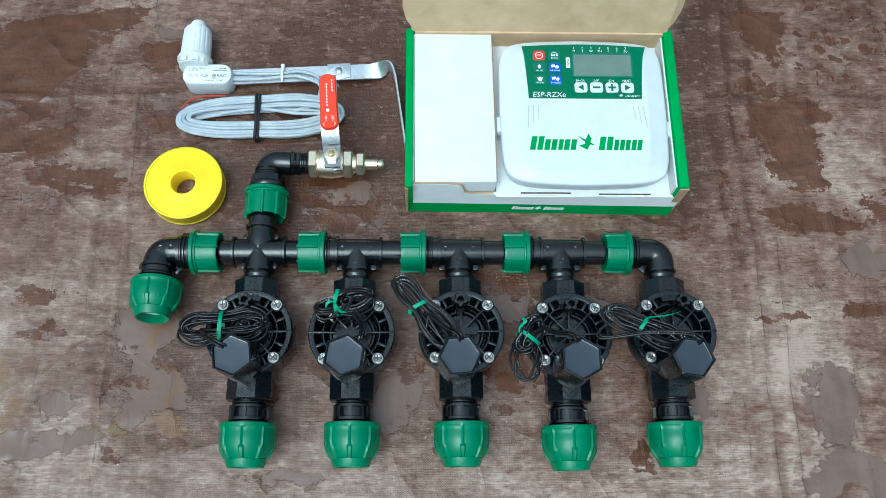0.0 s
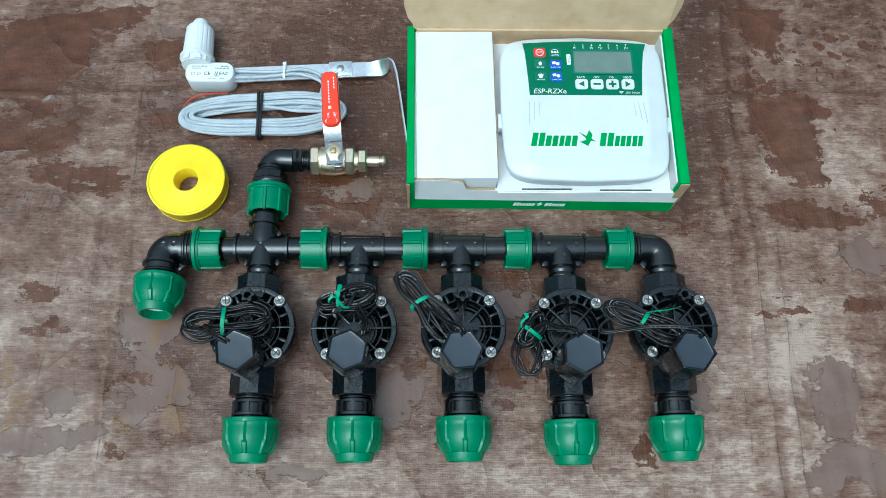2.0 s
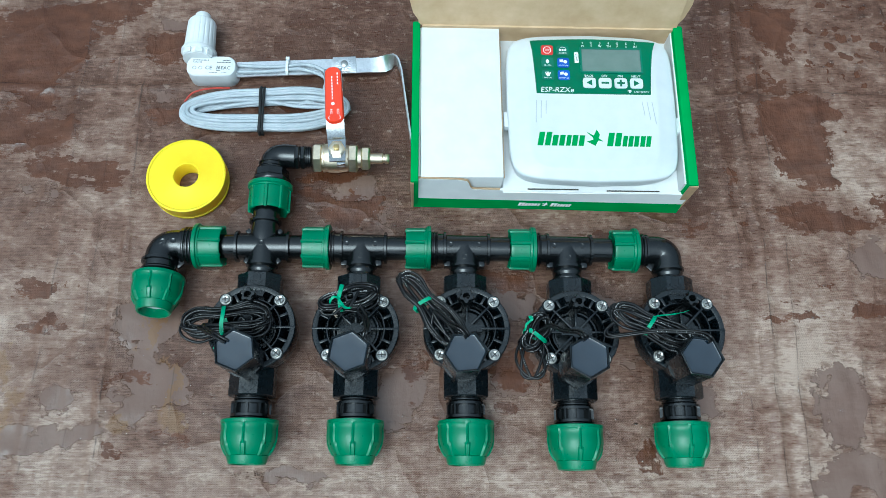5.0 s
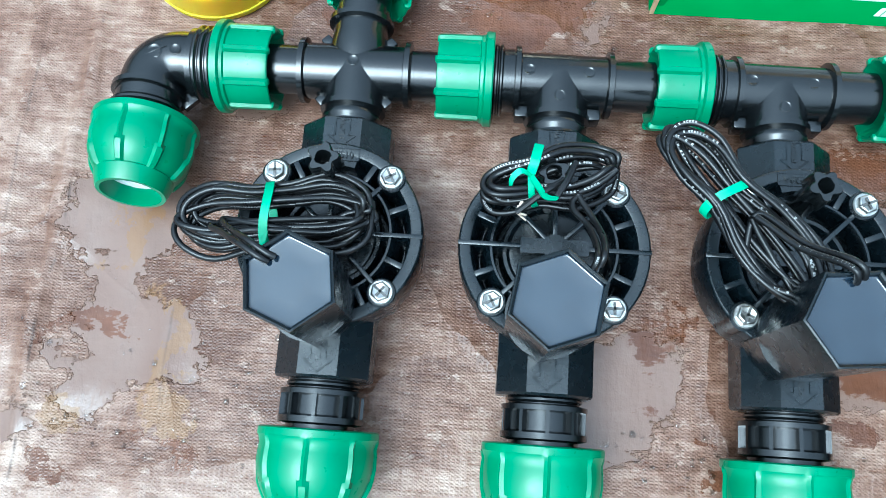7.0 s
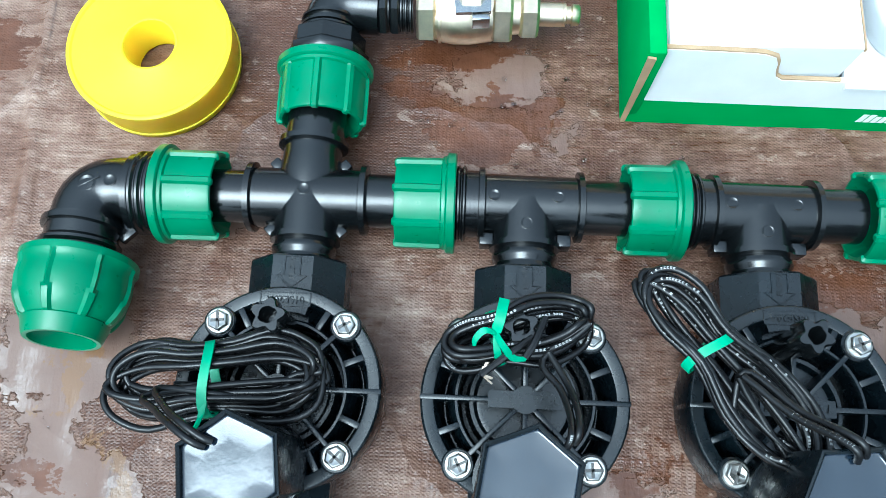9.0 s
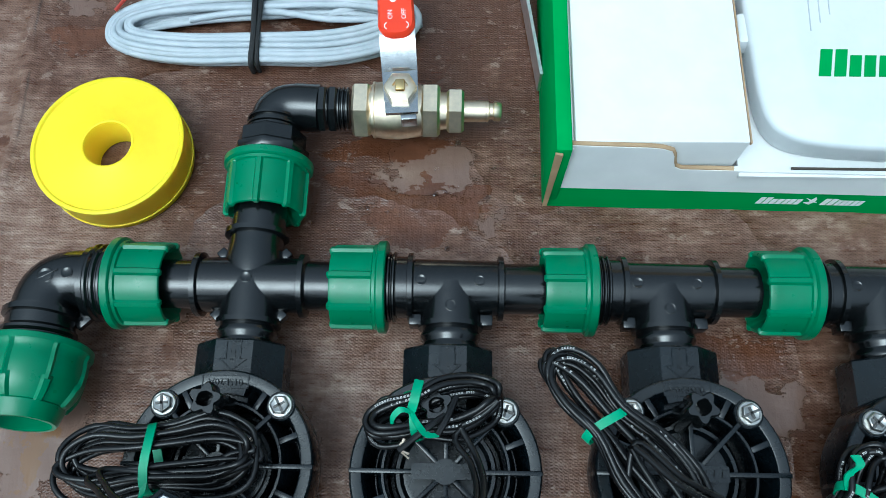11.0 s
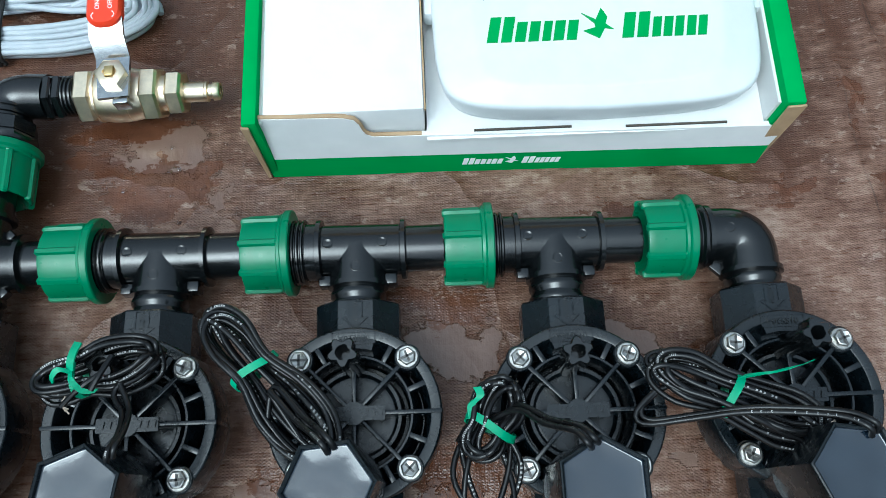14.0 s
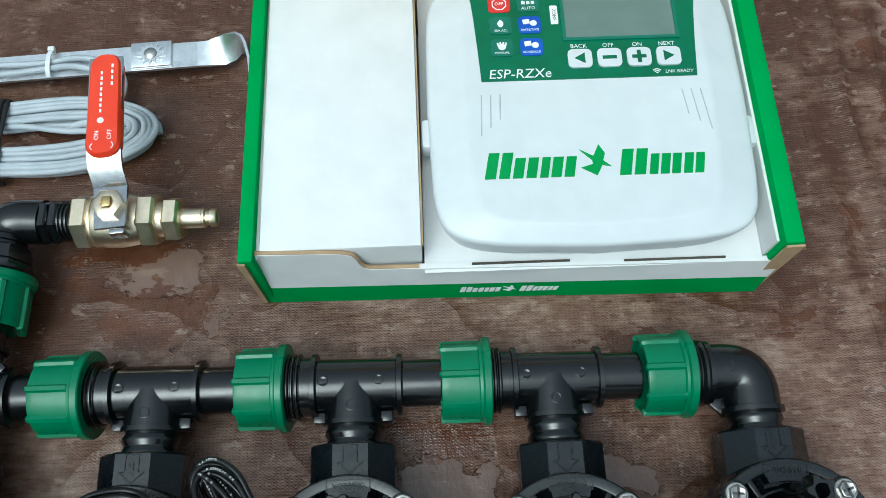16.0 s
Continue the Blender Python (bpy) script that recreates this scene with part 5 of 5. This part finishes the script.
loop = [zp + Vector((0, 0.0098 * math.cos(t), 0.0024 + 0.0046 * math.sin(t))) for t in [2 * math.pi * k / 16 for k in range(16)]]
ribbon(bm, loop, Vector((1, -0.06, 0)), 0.0030, True)
slab(bm, zp + Vector((0, 0.0098, 0.0045)), (0.0044, 0.0036, 0.0036), 3, 0.0006)
part("zip_tie", bm, WHITE, sensor, "white nylon zip tie")

# ---------------------------------------------------------------- cardboard box
BX0, BX1, BY0, BY1 = -0.0572, 0.2400, 0.1475, 0.3380
TOP = 0.0660
box = thing("cardboard_box", (0, 0, LOW), "open white and green printed cardboard box with kraft lid", "box")
ZB = TOP - LOW
bm = bmesh.new()
slab(bm, ((BX0 + BX1) / 2, (BY0 + BY1) / 2 + 0.0020, 0.0015), (BX1 - BX0 - 0.004, BY1 - BY0 - 0.0040, 0.003))
part("floor_panel", bm, CARD_WHITE, box)
# front: low wall with a high piece at one end and a finger notch between
SH = 0.0432
yf = BY0 - 0.0025


def front_outline(z_low, z_cap):
    o = [(BX0 + 0.003, z_low), (BX1 - 0.003, z_low)]
    if z_cap:
        return o + [(BX1 - 0.003, z_cap), (BX0 + 0.003, z_cap)]
    o += [(BX1 - 0.0005, SH), (0.0370, SH)]
    o += [(0.0100, SH), (0.0062, SH + 0.0026), (0.0046, SH + 0.0070), (0.0034, 0.0560), (0.0012, 0.0604)]
    o += [(-0.0040, 0.0625), (-0.0100, 0.0632), (BX0 + 0.001, 0.0640)]
    return o


front_m = Matrix(((1, 0, 0, 0), (-0.0125, 0.09, -1, 0.1482 + 0.0125 * BX1), (0, 1, 0, 0), (0, 0, 0, 1)))
bm = bmesh.new()
prism(bm, front_outline(0.0212, 0), 0.0, 0.003, front_m)
front = part("front_wall", bm, CARD_WHITE, box, "white front wall with a finger notch")
bm = bmesh.new()
prism(bm, front_outline(0.0, 0.0212), 0.0, 0.003, front_m)
part("front_band", bm, CARD_GREEN, front, "green printed band along the front")
bm = bmesh.new()
edge = [(x, z) for x, z in front_outline(0.0212, 0)[3:]]
tube(bm, [front_m @ Vector((x, z + 0.0001, 0.0015)) for x, z in edge], 0.0014, 5)
part("cut_edge", bm, KRAFT_EDGE, front, "raw brown cut edge")
# dark strips on the fold stand in for the shade in its tab slots
for x0, x1 in ((0.066, 0.120), (0.150, 0.206)):
    bm = bmesh.new()
    slab(bm, front_m @ Vector(((x0 + x1) / 2, SH + 0.0012, 0.0010)), (x1 - x0, 0.0011, 0.0010))
    part("slot", bm, SLIT, front, "narrow tab slot along the fold")
# side walls: double walls rolled over at the top
for x, s in ((BX0, 1), (BX1, -1)):
    bm = bmesh.new()
    w = 0.0080 if s > 0 else 0.0105
    slab(bm, (x + s * w / 2, (BY0 + BY1) / 2 + 0.002, ZB / 2), (w, BY1 - BY0, ZB), 0, 0.0012)
    wall = part("side_wall", bm, CARD_GREEN, box, "green printed double side wall")
    bm = bmesh.new()
    slab(bm, (x + s * (w + 0.0008), (BY0 + BY1) / 2 + 0.002, ZB / 2 - 0.003), (0.0016, BY1 - BY0 - 0.008, ZB - 0.008))
    part("lining", bm, CARD_WHITE, wall, "white inner lining")
    bm = bmesh.new()
    prism(bm, [(x + s * 0.0003, 0.001), (x + s * (0.0026 if s > 0 else 0.0085), 0.001), (x + s * (0.0036 if s > 0 else 0.0092), ZB - 0.003), (x - s * 0.0003, ZB - 0.002)], 0.0, 0.0012,
          Matrix(((1, 0, 0, 0), (0, 0, -1, BY0 + 0.0018), (0, 1, 0, 0), (0, 0, 0, 1))))
    part("cut_end", bm, KRAFT_EDGE, wall, "raw brown corrugated end")
bm = bmesh.new()
slab(bm, ((BX0 + BX1) / 2, BY1 - 0.0015, ZB / 2), (BX1 - BX0 - 0.02, 0.003, ZB - 0.002))
part("back_wall", bm, KRAFT, box, "brown kraft back wall")
# raised inner platform
bm = bmesh.new()
slab(bm, ((0.040 + BX1 - 0.0125) / 2, (BY0 + BY1) / 2, 0.0405), (BX1 - 0.0125 - 0.040, BY1 - BY0 - 0.004, 0.0025))
part("platform", bm, CARD_WHITE, box, "white cardboard insert platform")
# lid leaning back, brown inside
lid_m = pose((BX0 + BX1) / 2, BY1 - 0.001, ZB - 0.002, 78, 0, 0)
bm = bmesh.new()
prism(bm, rounded(BX1 - BX0 - 0.012, 0.190, 0.004, 4, 0, 0.095), -0.003, 0.0, lid_m)
lid = part("lid", bm, KRAFT, box, "brown kraft inside of the open lid")
for s in (-1, 1):
    bm = bmesh.new()
    hx = s * (BX1 - BX0 - 0.012) / 2
    out = [(0.0, 0.006), (0.006, 0.014), (0.010, 0.030), (0.010, 0.150), (0.008, 0.176), (0.0, 0.184)]
    fm = lid_m @ Matrix.Translation((hx, 0, -0.001)) @ pose(0, 0, 0, 0, s * 20, 0)
    prism(bm, [(s * a, b) for a, b in out][:: s], -0.002, 0.0, fm)
    part("lid_flap", bm, KRAFT, lid, "brown kraft side flap")


def brand_blocks(name, parent, mat, cx, cy, width, height, z0, z1, m=Matrix(), label=""):
    """Slanted plain blocks in the place of a brand name, with a plain winged wedge between them."""
    lean = 0.20 * height
    spans = ((0.0, 0.115, 1.0), (0.125, 0.235, 0.78), (0.247, 0.285, 0.78), (0.297, 0.405, 0.78), (0.605, 0.725, 1.0), (0.738, 0.776, 0.78), (0.788, 0.880, 0.78), (0.892, 0.985, 0.78))
    for a, b, tall in spans:
        x0, x1, h = cx + width * (a - 0.5), cx + width * (b - 0.5), height * tall
        y0, d = cy - height / 2, lean * tall
        wide = x1 - x0
        if wide < 0.06 * width:
            bars = ((0.0, 1.0),)
        else:
            bars = ((0.0, 0.43), (0.55, 0.97))
        for u0, u1 in bars:
            bm = bmesh.new()
            prism(bm, [(x0 + wide * u0, y0), (x0 + wide * u1, y0), (x0 + wide * u1 + d, y0 + h), (x0 + wide * u0 + d, y0 + h)], z0, z1, m)
            part(name, bm, mat, parent, label)
    bm = bmesh.new()
    pts = [(-0.66, 0.46), (-0.14, 0.20), (0.10, 0.64), (0.32, 0.28), (0.22, 0.02), (0.52, -0.20), (0.18, -0.14), (-0.05, -0.52), (-0.64, -0.22), (-0.18, -0.10), (-0.20, 0.06)]
    px = cx + width * 0.012
    prism(bm, [(px + height * 0.92 * a, cy + height * 1.05 * b + 0.06 * height) for a, b in pts][::-1], z0, z1, m)
    part(name, bm, mat, parent, label)


brand_blocks("printed_mark", front, INK_WHITE, 0.0885, 0.0128, 0.0580, 0.0070, 0.003, 0.0032, front_m, "plain white printed mark")

# accessory carton standing in the box
carton = thing("accessory_carton", (-0.0035, 0.2442, LOW + 0.003), "plain white closed cardboard carton inside the box", "carton")
bm = bmesh.new()
slab(bm, (-0.0012, 0.0020, 0.0305), (0.0858, 0.1790, 0.0625), 0.4, 0.0009)
part("carton_body", bm, CARD_WHITE, carton)
bm = bmesh.new()
slab(bm, (0.0424, 0, 0.0600), (0.0008, 0.1740, 0.0022), 0.4)
part("fold_edge", bm, KRAFT_EDGE, carton, "thin brown cut edge of the lid")

# ---------------------------------------------------------------- irrigation controller
CX, CY = 0.1350, 0.2400
ctrl = thing("irrigation_controller", (CX, CY, LOW + 0.0417), "white plastic irrigation controller with a green keypad and screen", "controller")
TZ = 0.0285


def shell_outline(ix=0.0, iy=0.0):
    """Bowed rounded rectangle, slightly wider at the top."""
    out = []
    for i in range(120):
        a = 2 * math.pi * i / 120
        c, s = math.cos(a), math.sin(a)
        e = 0.21
        x = math.copysign(abs(c) ** e, c)
        y = math.copysign(abs(s) ** e, s)
        hw = 0.0920 - 0.0022 * (1 - y) / 2 - 0.0030 * y * y
        hh = (0.0895 if y > 0 else 0.0862) - 0.0060 * x * x
        out.append((x * (hw - ix), y * (hh - iy)))
    return out


bm = bmesh.new()
rows = []
for ix, iy, z in ((0.0060, 0.0060, 0.0), (0.0030, 0.0030, 0.002), (0.0012, 0.0012, 0.010), (0.0, 0.0, 0.0190), (0.0002, 0.0002, 0.0206), (0.0009, 0.0008, 0.0219),
                  (0.0020, 0.0017, 0.0227), (0.0040, 0.0030, 0.0233), (0.0195, 0.0085, 0.0279), (0.0212, 0.0096, TZ - 0.0001), (0.0230, 0.0108, TZ), (0.0245, 0.0120, TZ), (0.050, 0.040, TZ)):
    rows.append([bm.verts.new((x, y, z)) for x, y in shell_outline(ix, iy)])
for a, b in zip(rows, rows[1:]):
    for k in range(120):
        bm.faces.new((a[k], a[(k + 1) % 120], b[(k + 1) % 120], b[k]))
bm.faces.new(rows[-1])
bm.faces.new(rows[0][::-1])
shell = part("shell", bm, SHELL, ctrl, "smooth white rounded case", 50)
for s, yy in ((-1, -0.014), (1, -0.018)):
    bm = bmesh.new()
    slab(bm, (s * 0.0905, yy, 0.0140), (0.0085, 0.0190, 0.0120), 0, 0.0028)
    part("side_latch", bm, SHELL, shell, "small white side latch")
bm = bmesh.new()
pl, pr, pt, pb = 0.0700 - CX, 0.2070 - CX, 0.3180 - CY, 0.2525 - CY
outline = []
for i in range(13):
    u = i / 12
    outline.append((pl + (pr - pl) * u, pt - 0.0012 + 0.0030 * math.sin(math.pi * u)))
for i in range(1, 7):
    u = i / 6
    outline.append((pr - 0.0090 * u ** 0.55, pt - 0.0012 + (pb - pt + 0.0012) * u))
for i in range(6, 0, -1):
    u = i / 6
    outline.append((pl + 0.0055 * u ** 0.6, pt - 0.0012 + (pb - pt + 0.0012) * u))
prism(bm, outline[::-1], TZ - 0.0004, TZ + 0.0004)
panel = part("keypad_panel", bm, PANEL_GREEN, ctrl, "dark green keypad film")
P = TZ + 0.0004
bm = bmesh.new()
sl, sr, sb, st = 0.1260 - CX, 0.1895 - CX, 0.2800 - CY, 0.3070 - CY
for x0, x1, y0, y1 in ((sl - 0.002, sr + 0.002, st, st + 0.002), (sl - 0.002, sr + 0.002, sb - 0.002, sb), (sl - 0.002, sl, sb, st), (sr, sr + 0.002, sb, st)):
    slab(bm, ((x0 + x1) / 2, (y0 + y1) / 2, P + 0.0003), (x1 - x0, y1 - y0, 0.0010))
part("screen_frame", bm, KEY_GREEN, panel, "green frame round the screen")
bm = bmesh.new()
prism(bm, [(sl, sb), (sr, sb), (sr, st), (sl, st)], P - 0.0002, P + 0.0002)
part("screen", bm, LCD, panel, "blank grey-green liquid crystal screen")
bm = bmesh.new()
prism(bm, rounded(0.0044, 0.0130, 0.0008, 3, sl - 0.0058, 0.2965 - CY), P - 0.0001, P + 0.0003)
part("screen_tab", bm, INK_WHITE, panel, "white tab with a vertical word")
part("tab_word", lettering("ZONE", 0.0030, pose(sl - 0.0058, 0.2965 - CY, P + 0.0004, 0, 0, -90), 0.00005), INK_BLACK, panel)
for i, (num, day) in enumerate(zip("1234567", ("M", "T", "W", "TH", "F", "S", "SU"))):
    x = 0.1275 - CX + 0.00955 * i
    part("day_number", lettering(num, 0.0042, pose(x, 0.3148 - CY, P + 0.0001), 0.00005), INK_WHITE, panel)
    part("day_letter", lettering(day, 0.0036, pose(x, 0.3112 - CY, P + 0.0001), 0.00005), INK_WHITE, panel)
# white push buttons
for i, word in enumerate(("BACK", "OFF", "ON", "NEXT")):
    x = 0.1325 - CX + 0.0169 * i
    y = 0.2655 - CY
    bm = bmesh.new()
    prism(bm, rounded(0.0138, 0.0122, 0.0030, 4, x, y), P - 0.0002, P + 0.0012)
    key = part("button", bm, SHELL, panel, "white push button")
    bm = bmesh.new()
    z0, z1 = P + 0.0011, P + 0.0014
    if i == 0:
        prism(bm, [(x - 0.0032, y), (x + 0.0028, y - 0.0036), (x + 0.0028, y + 0.0036)], z0, z1)
    elif i == 3:
        prism(bm, [(x + 0.0032, y), (x - 0.0028, y + 0.0036), (x - 0.0028, y - 0.0036)], z0, z1)
    else:
        slab(bm, (x, y, (z0 + z1) / 2), (0.0082, 0.0022, z1 - z0))
        if i == 2:
            slab(bm, (x, y, (z0 + z1) / 2 + 0.00004), (0.0022, 0.0082, z1 - z0))
    part("button_sign", bm, PANEL_GREEN, panel)
    part("button_word", lettering(word, 0.0037, pose(x, y + 0.0088, P + 0.0001), 0.00005), INK_WHITE, panel)
# small function keys
FUNCTION_KEYS = [(0, 0, KEY_RED, "OFF"), (1, 0, KEY_GREEN, "AUTO"), (0, 1, KEY_GREEN, "SEA ADJ"), (1, 1, KEY_BLUE, "DATE/TIME"), (0, 2, KEY_GREEN, "MANUAL"), (1, 2, KEY_BLUE, "SCHEDULE")]
for c, r, mat, word in FUNCTION_KEYS:
    x, y = 0.0885 - CX + 0.0170 * c, 0.3050 - CY - 0.0152 * r
    bm = bmesh.new()
    prism(bm, rounded(0.0130, 0.0118, 0.0024, 4, x, y), P - 0.0002, P + 0.0006)
    key = part("function_key", bm, mat, panel, "small square coloured function key")
    bm = bmesh.new()
    z0, z1 = P + 0.0005, P + 0.0008
    if (c, r) == (0, 0):
        a0 = ring_of(8, 0.0046, 22.5, (x, y))
        a1 = ring_of(8, 0.0039, 22.5, (x, y))
        for k in range(8):
            j = (k + 1) % 8
            prism(bm, [a0[k], a0[j], a1[j], a1[k]], z0, z1)
    elif (c, r) == (0, 1):
        prism(bm, [(x + 0.0018 * math.cos(t) * (1 - max(0, math.sin(t)) ** 2 * 0.85), y + 0.0014 + 0.0026 * math.sin(t)) for t in [2 * math.pi * k / 18 for k in range(18)]], z0, z1)
    elif (c, r) == (0, 2):
        for d in (-0.0022, -0.0008, 0.0008, 0.0022):
            slab(bm, (x + d, y + 0.0026 - abs(d) * 0.3, z0), (0.0010, 0.0028, 0.0004), -d * 6000)
        prism(bm, ring_of(14, 0.0022, 0, (x, y + 0.0004)), z0, z1)
    elif (c, r) == (1, 0):
        for d in (-0.0028, 0, 0.0028):
            slab(bm, (x + d, y + 0.0004, z0), (0.0020, 0.0022, 0.0004))
        tube(bm, [(x - 0.0036 + 0.0012 * k, y + 0.0024 + 0.0016 * math.sin(k / 6 * math.pi), z1 - 0.0002) for k in range(7)], 0.0003, 5)
    else:
        slab(bm, (x - 0.0020, y + 0.0022, z0), (0.0040, 0.0032, 0.0004), 8)
        prism(bm, ring_of(14, 0.0020, 0, (x + 0.0022, y + 0.0010)), z0, z1 + 0.00005)
    part("key_symbol", bm, INK_WHITE, panel)
    size = 0.0030 if len(word) < 5 else 0.0021
    yy = y if (c, r) == (0, 0) else y - 0.0036
    part("key_word", lettering(word, size, pose(x, yy, P + 0.0007), 0.00005), INK_WHITE, panel)
part("model_word", lettering("ESP-RZXe", 0.0085, pose(0.0975 - CX, 0.2568 - CY, P + 0.0001), 0.00005, 0.15), INK_WHITE, panel, "white printed model letters")
part("ready_word", lettering("LNK READY", 0.0030, pose(0.1880 - CX, 0.2555 - CY, P + 0.0001), 0.00005, 0.2), INK_WHITE, panel)
bm = bmesh.new()
for r in (0.0008, 0.0020, 0.0032):
    arc = [(0.1755 - CX + r * math.cos(a), 0.2541 - CY + r * math.sin(a), P + 0.0001) for a in [radians(45 + 9 * k) for k in range(11)]]
    tube(bm, arc, 0.00035, 5)
part("signal_sign", bm, INK_WHITE, panel)
# grip grooves in the shell: thin rods whose grey stands for the grooves' shade
for s, base in ((-1, 0.0750), (1, 0.1880)):
    bm = bmesh.new()
    for i in range(3):
        x0 = base + 0.0052 * i - CX
        lean = -0.0012 if s < 0 else 0.0028
        ln = (0.026, 0.021, 0.016)[i] if s < 0 else (0.016, 0.021, 0.026)[i]
        tube(bm, [(x0, 0.2440 - CY, TZ), (x0 + lean * ln / 0.026, 0.2440 - CY - ln, TZ)], 0.00035, 6)
    part("groove", bm, GREY_CABLE, shell, "fine moulded lines in the case")
brand_blocks("brand_mark", shell, INK_GREEN, 0.1342 - CX, 0.1960 - CY + 0.0032, 0.1205, 0.0155, TZ - 0.0002, TZ + 0.0006, label="plain green raised mark")
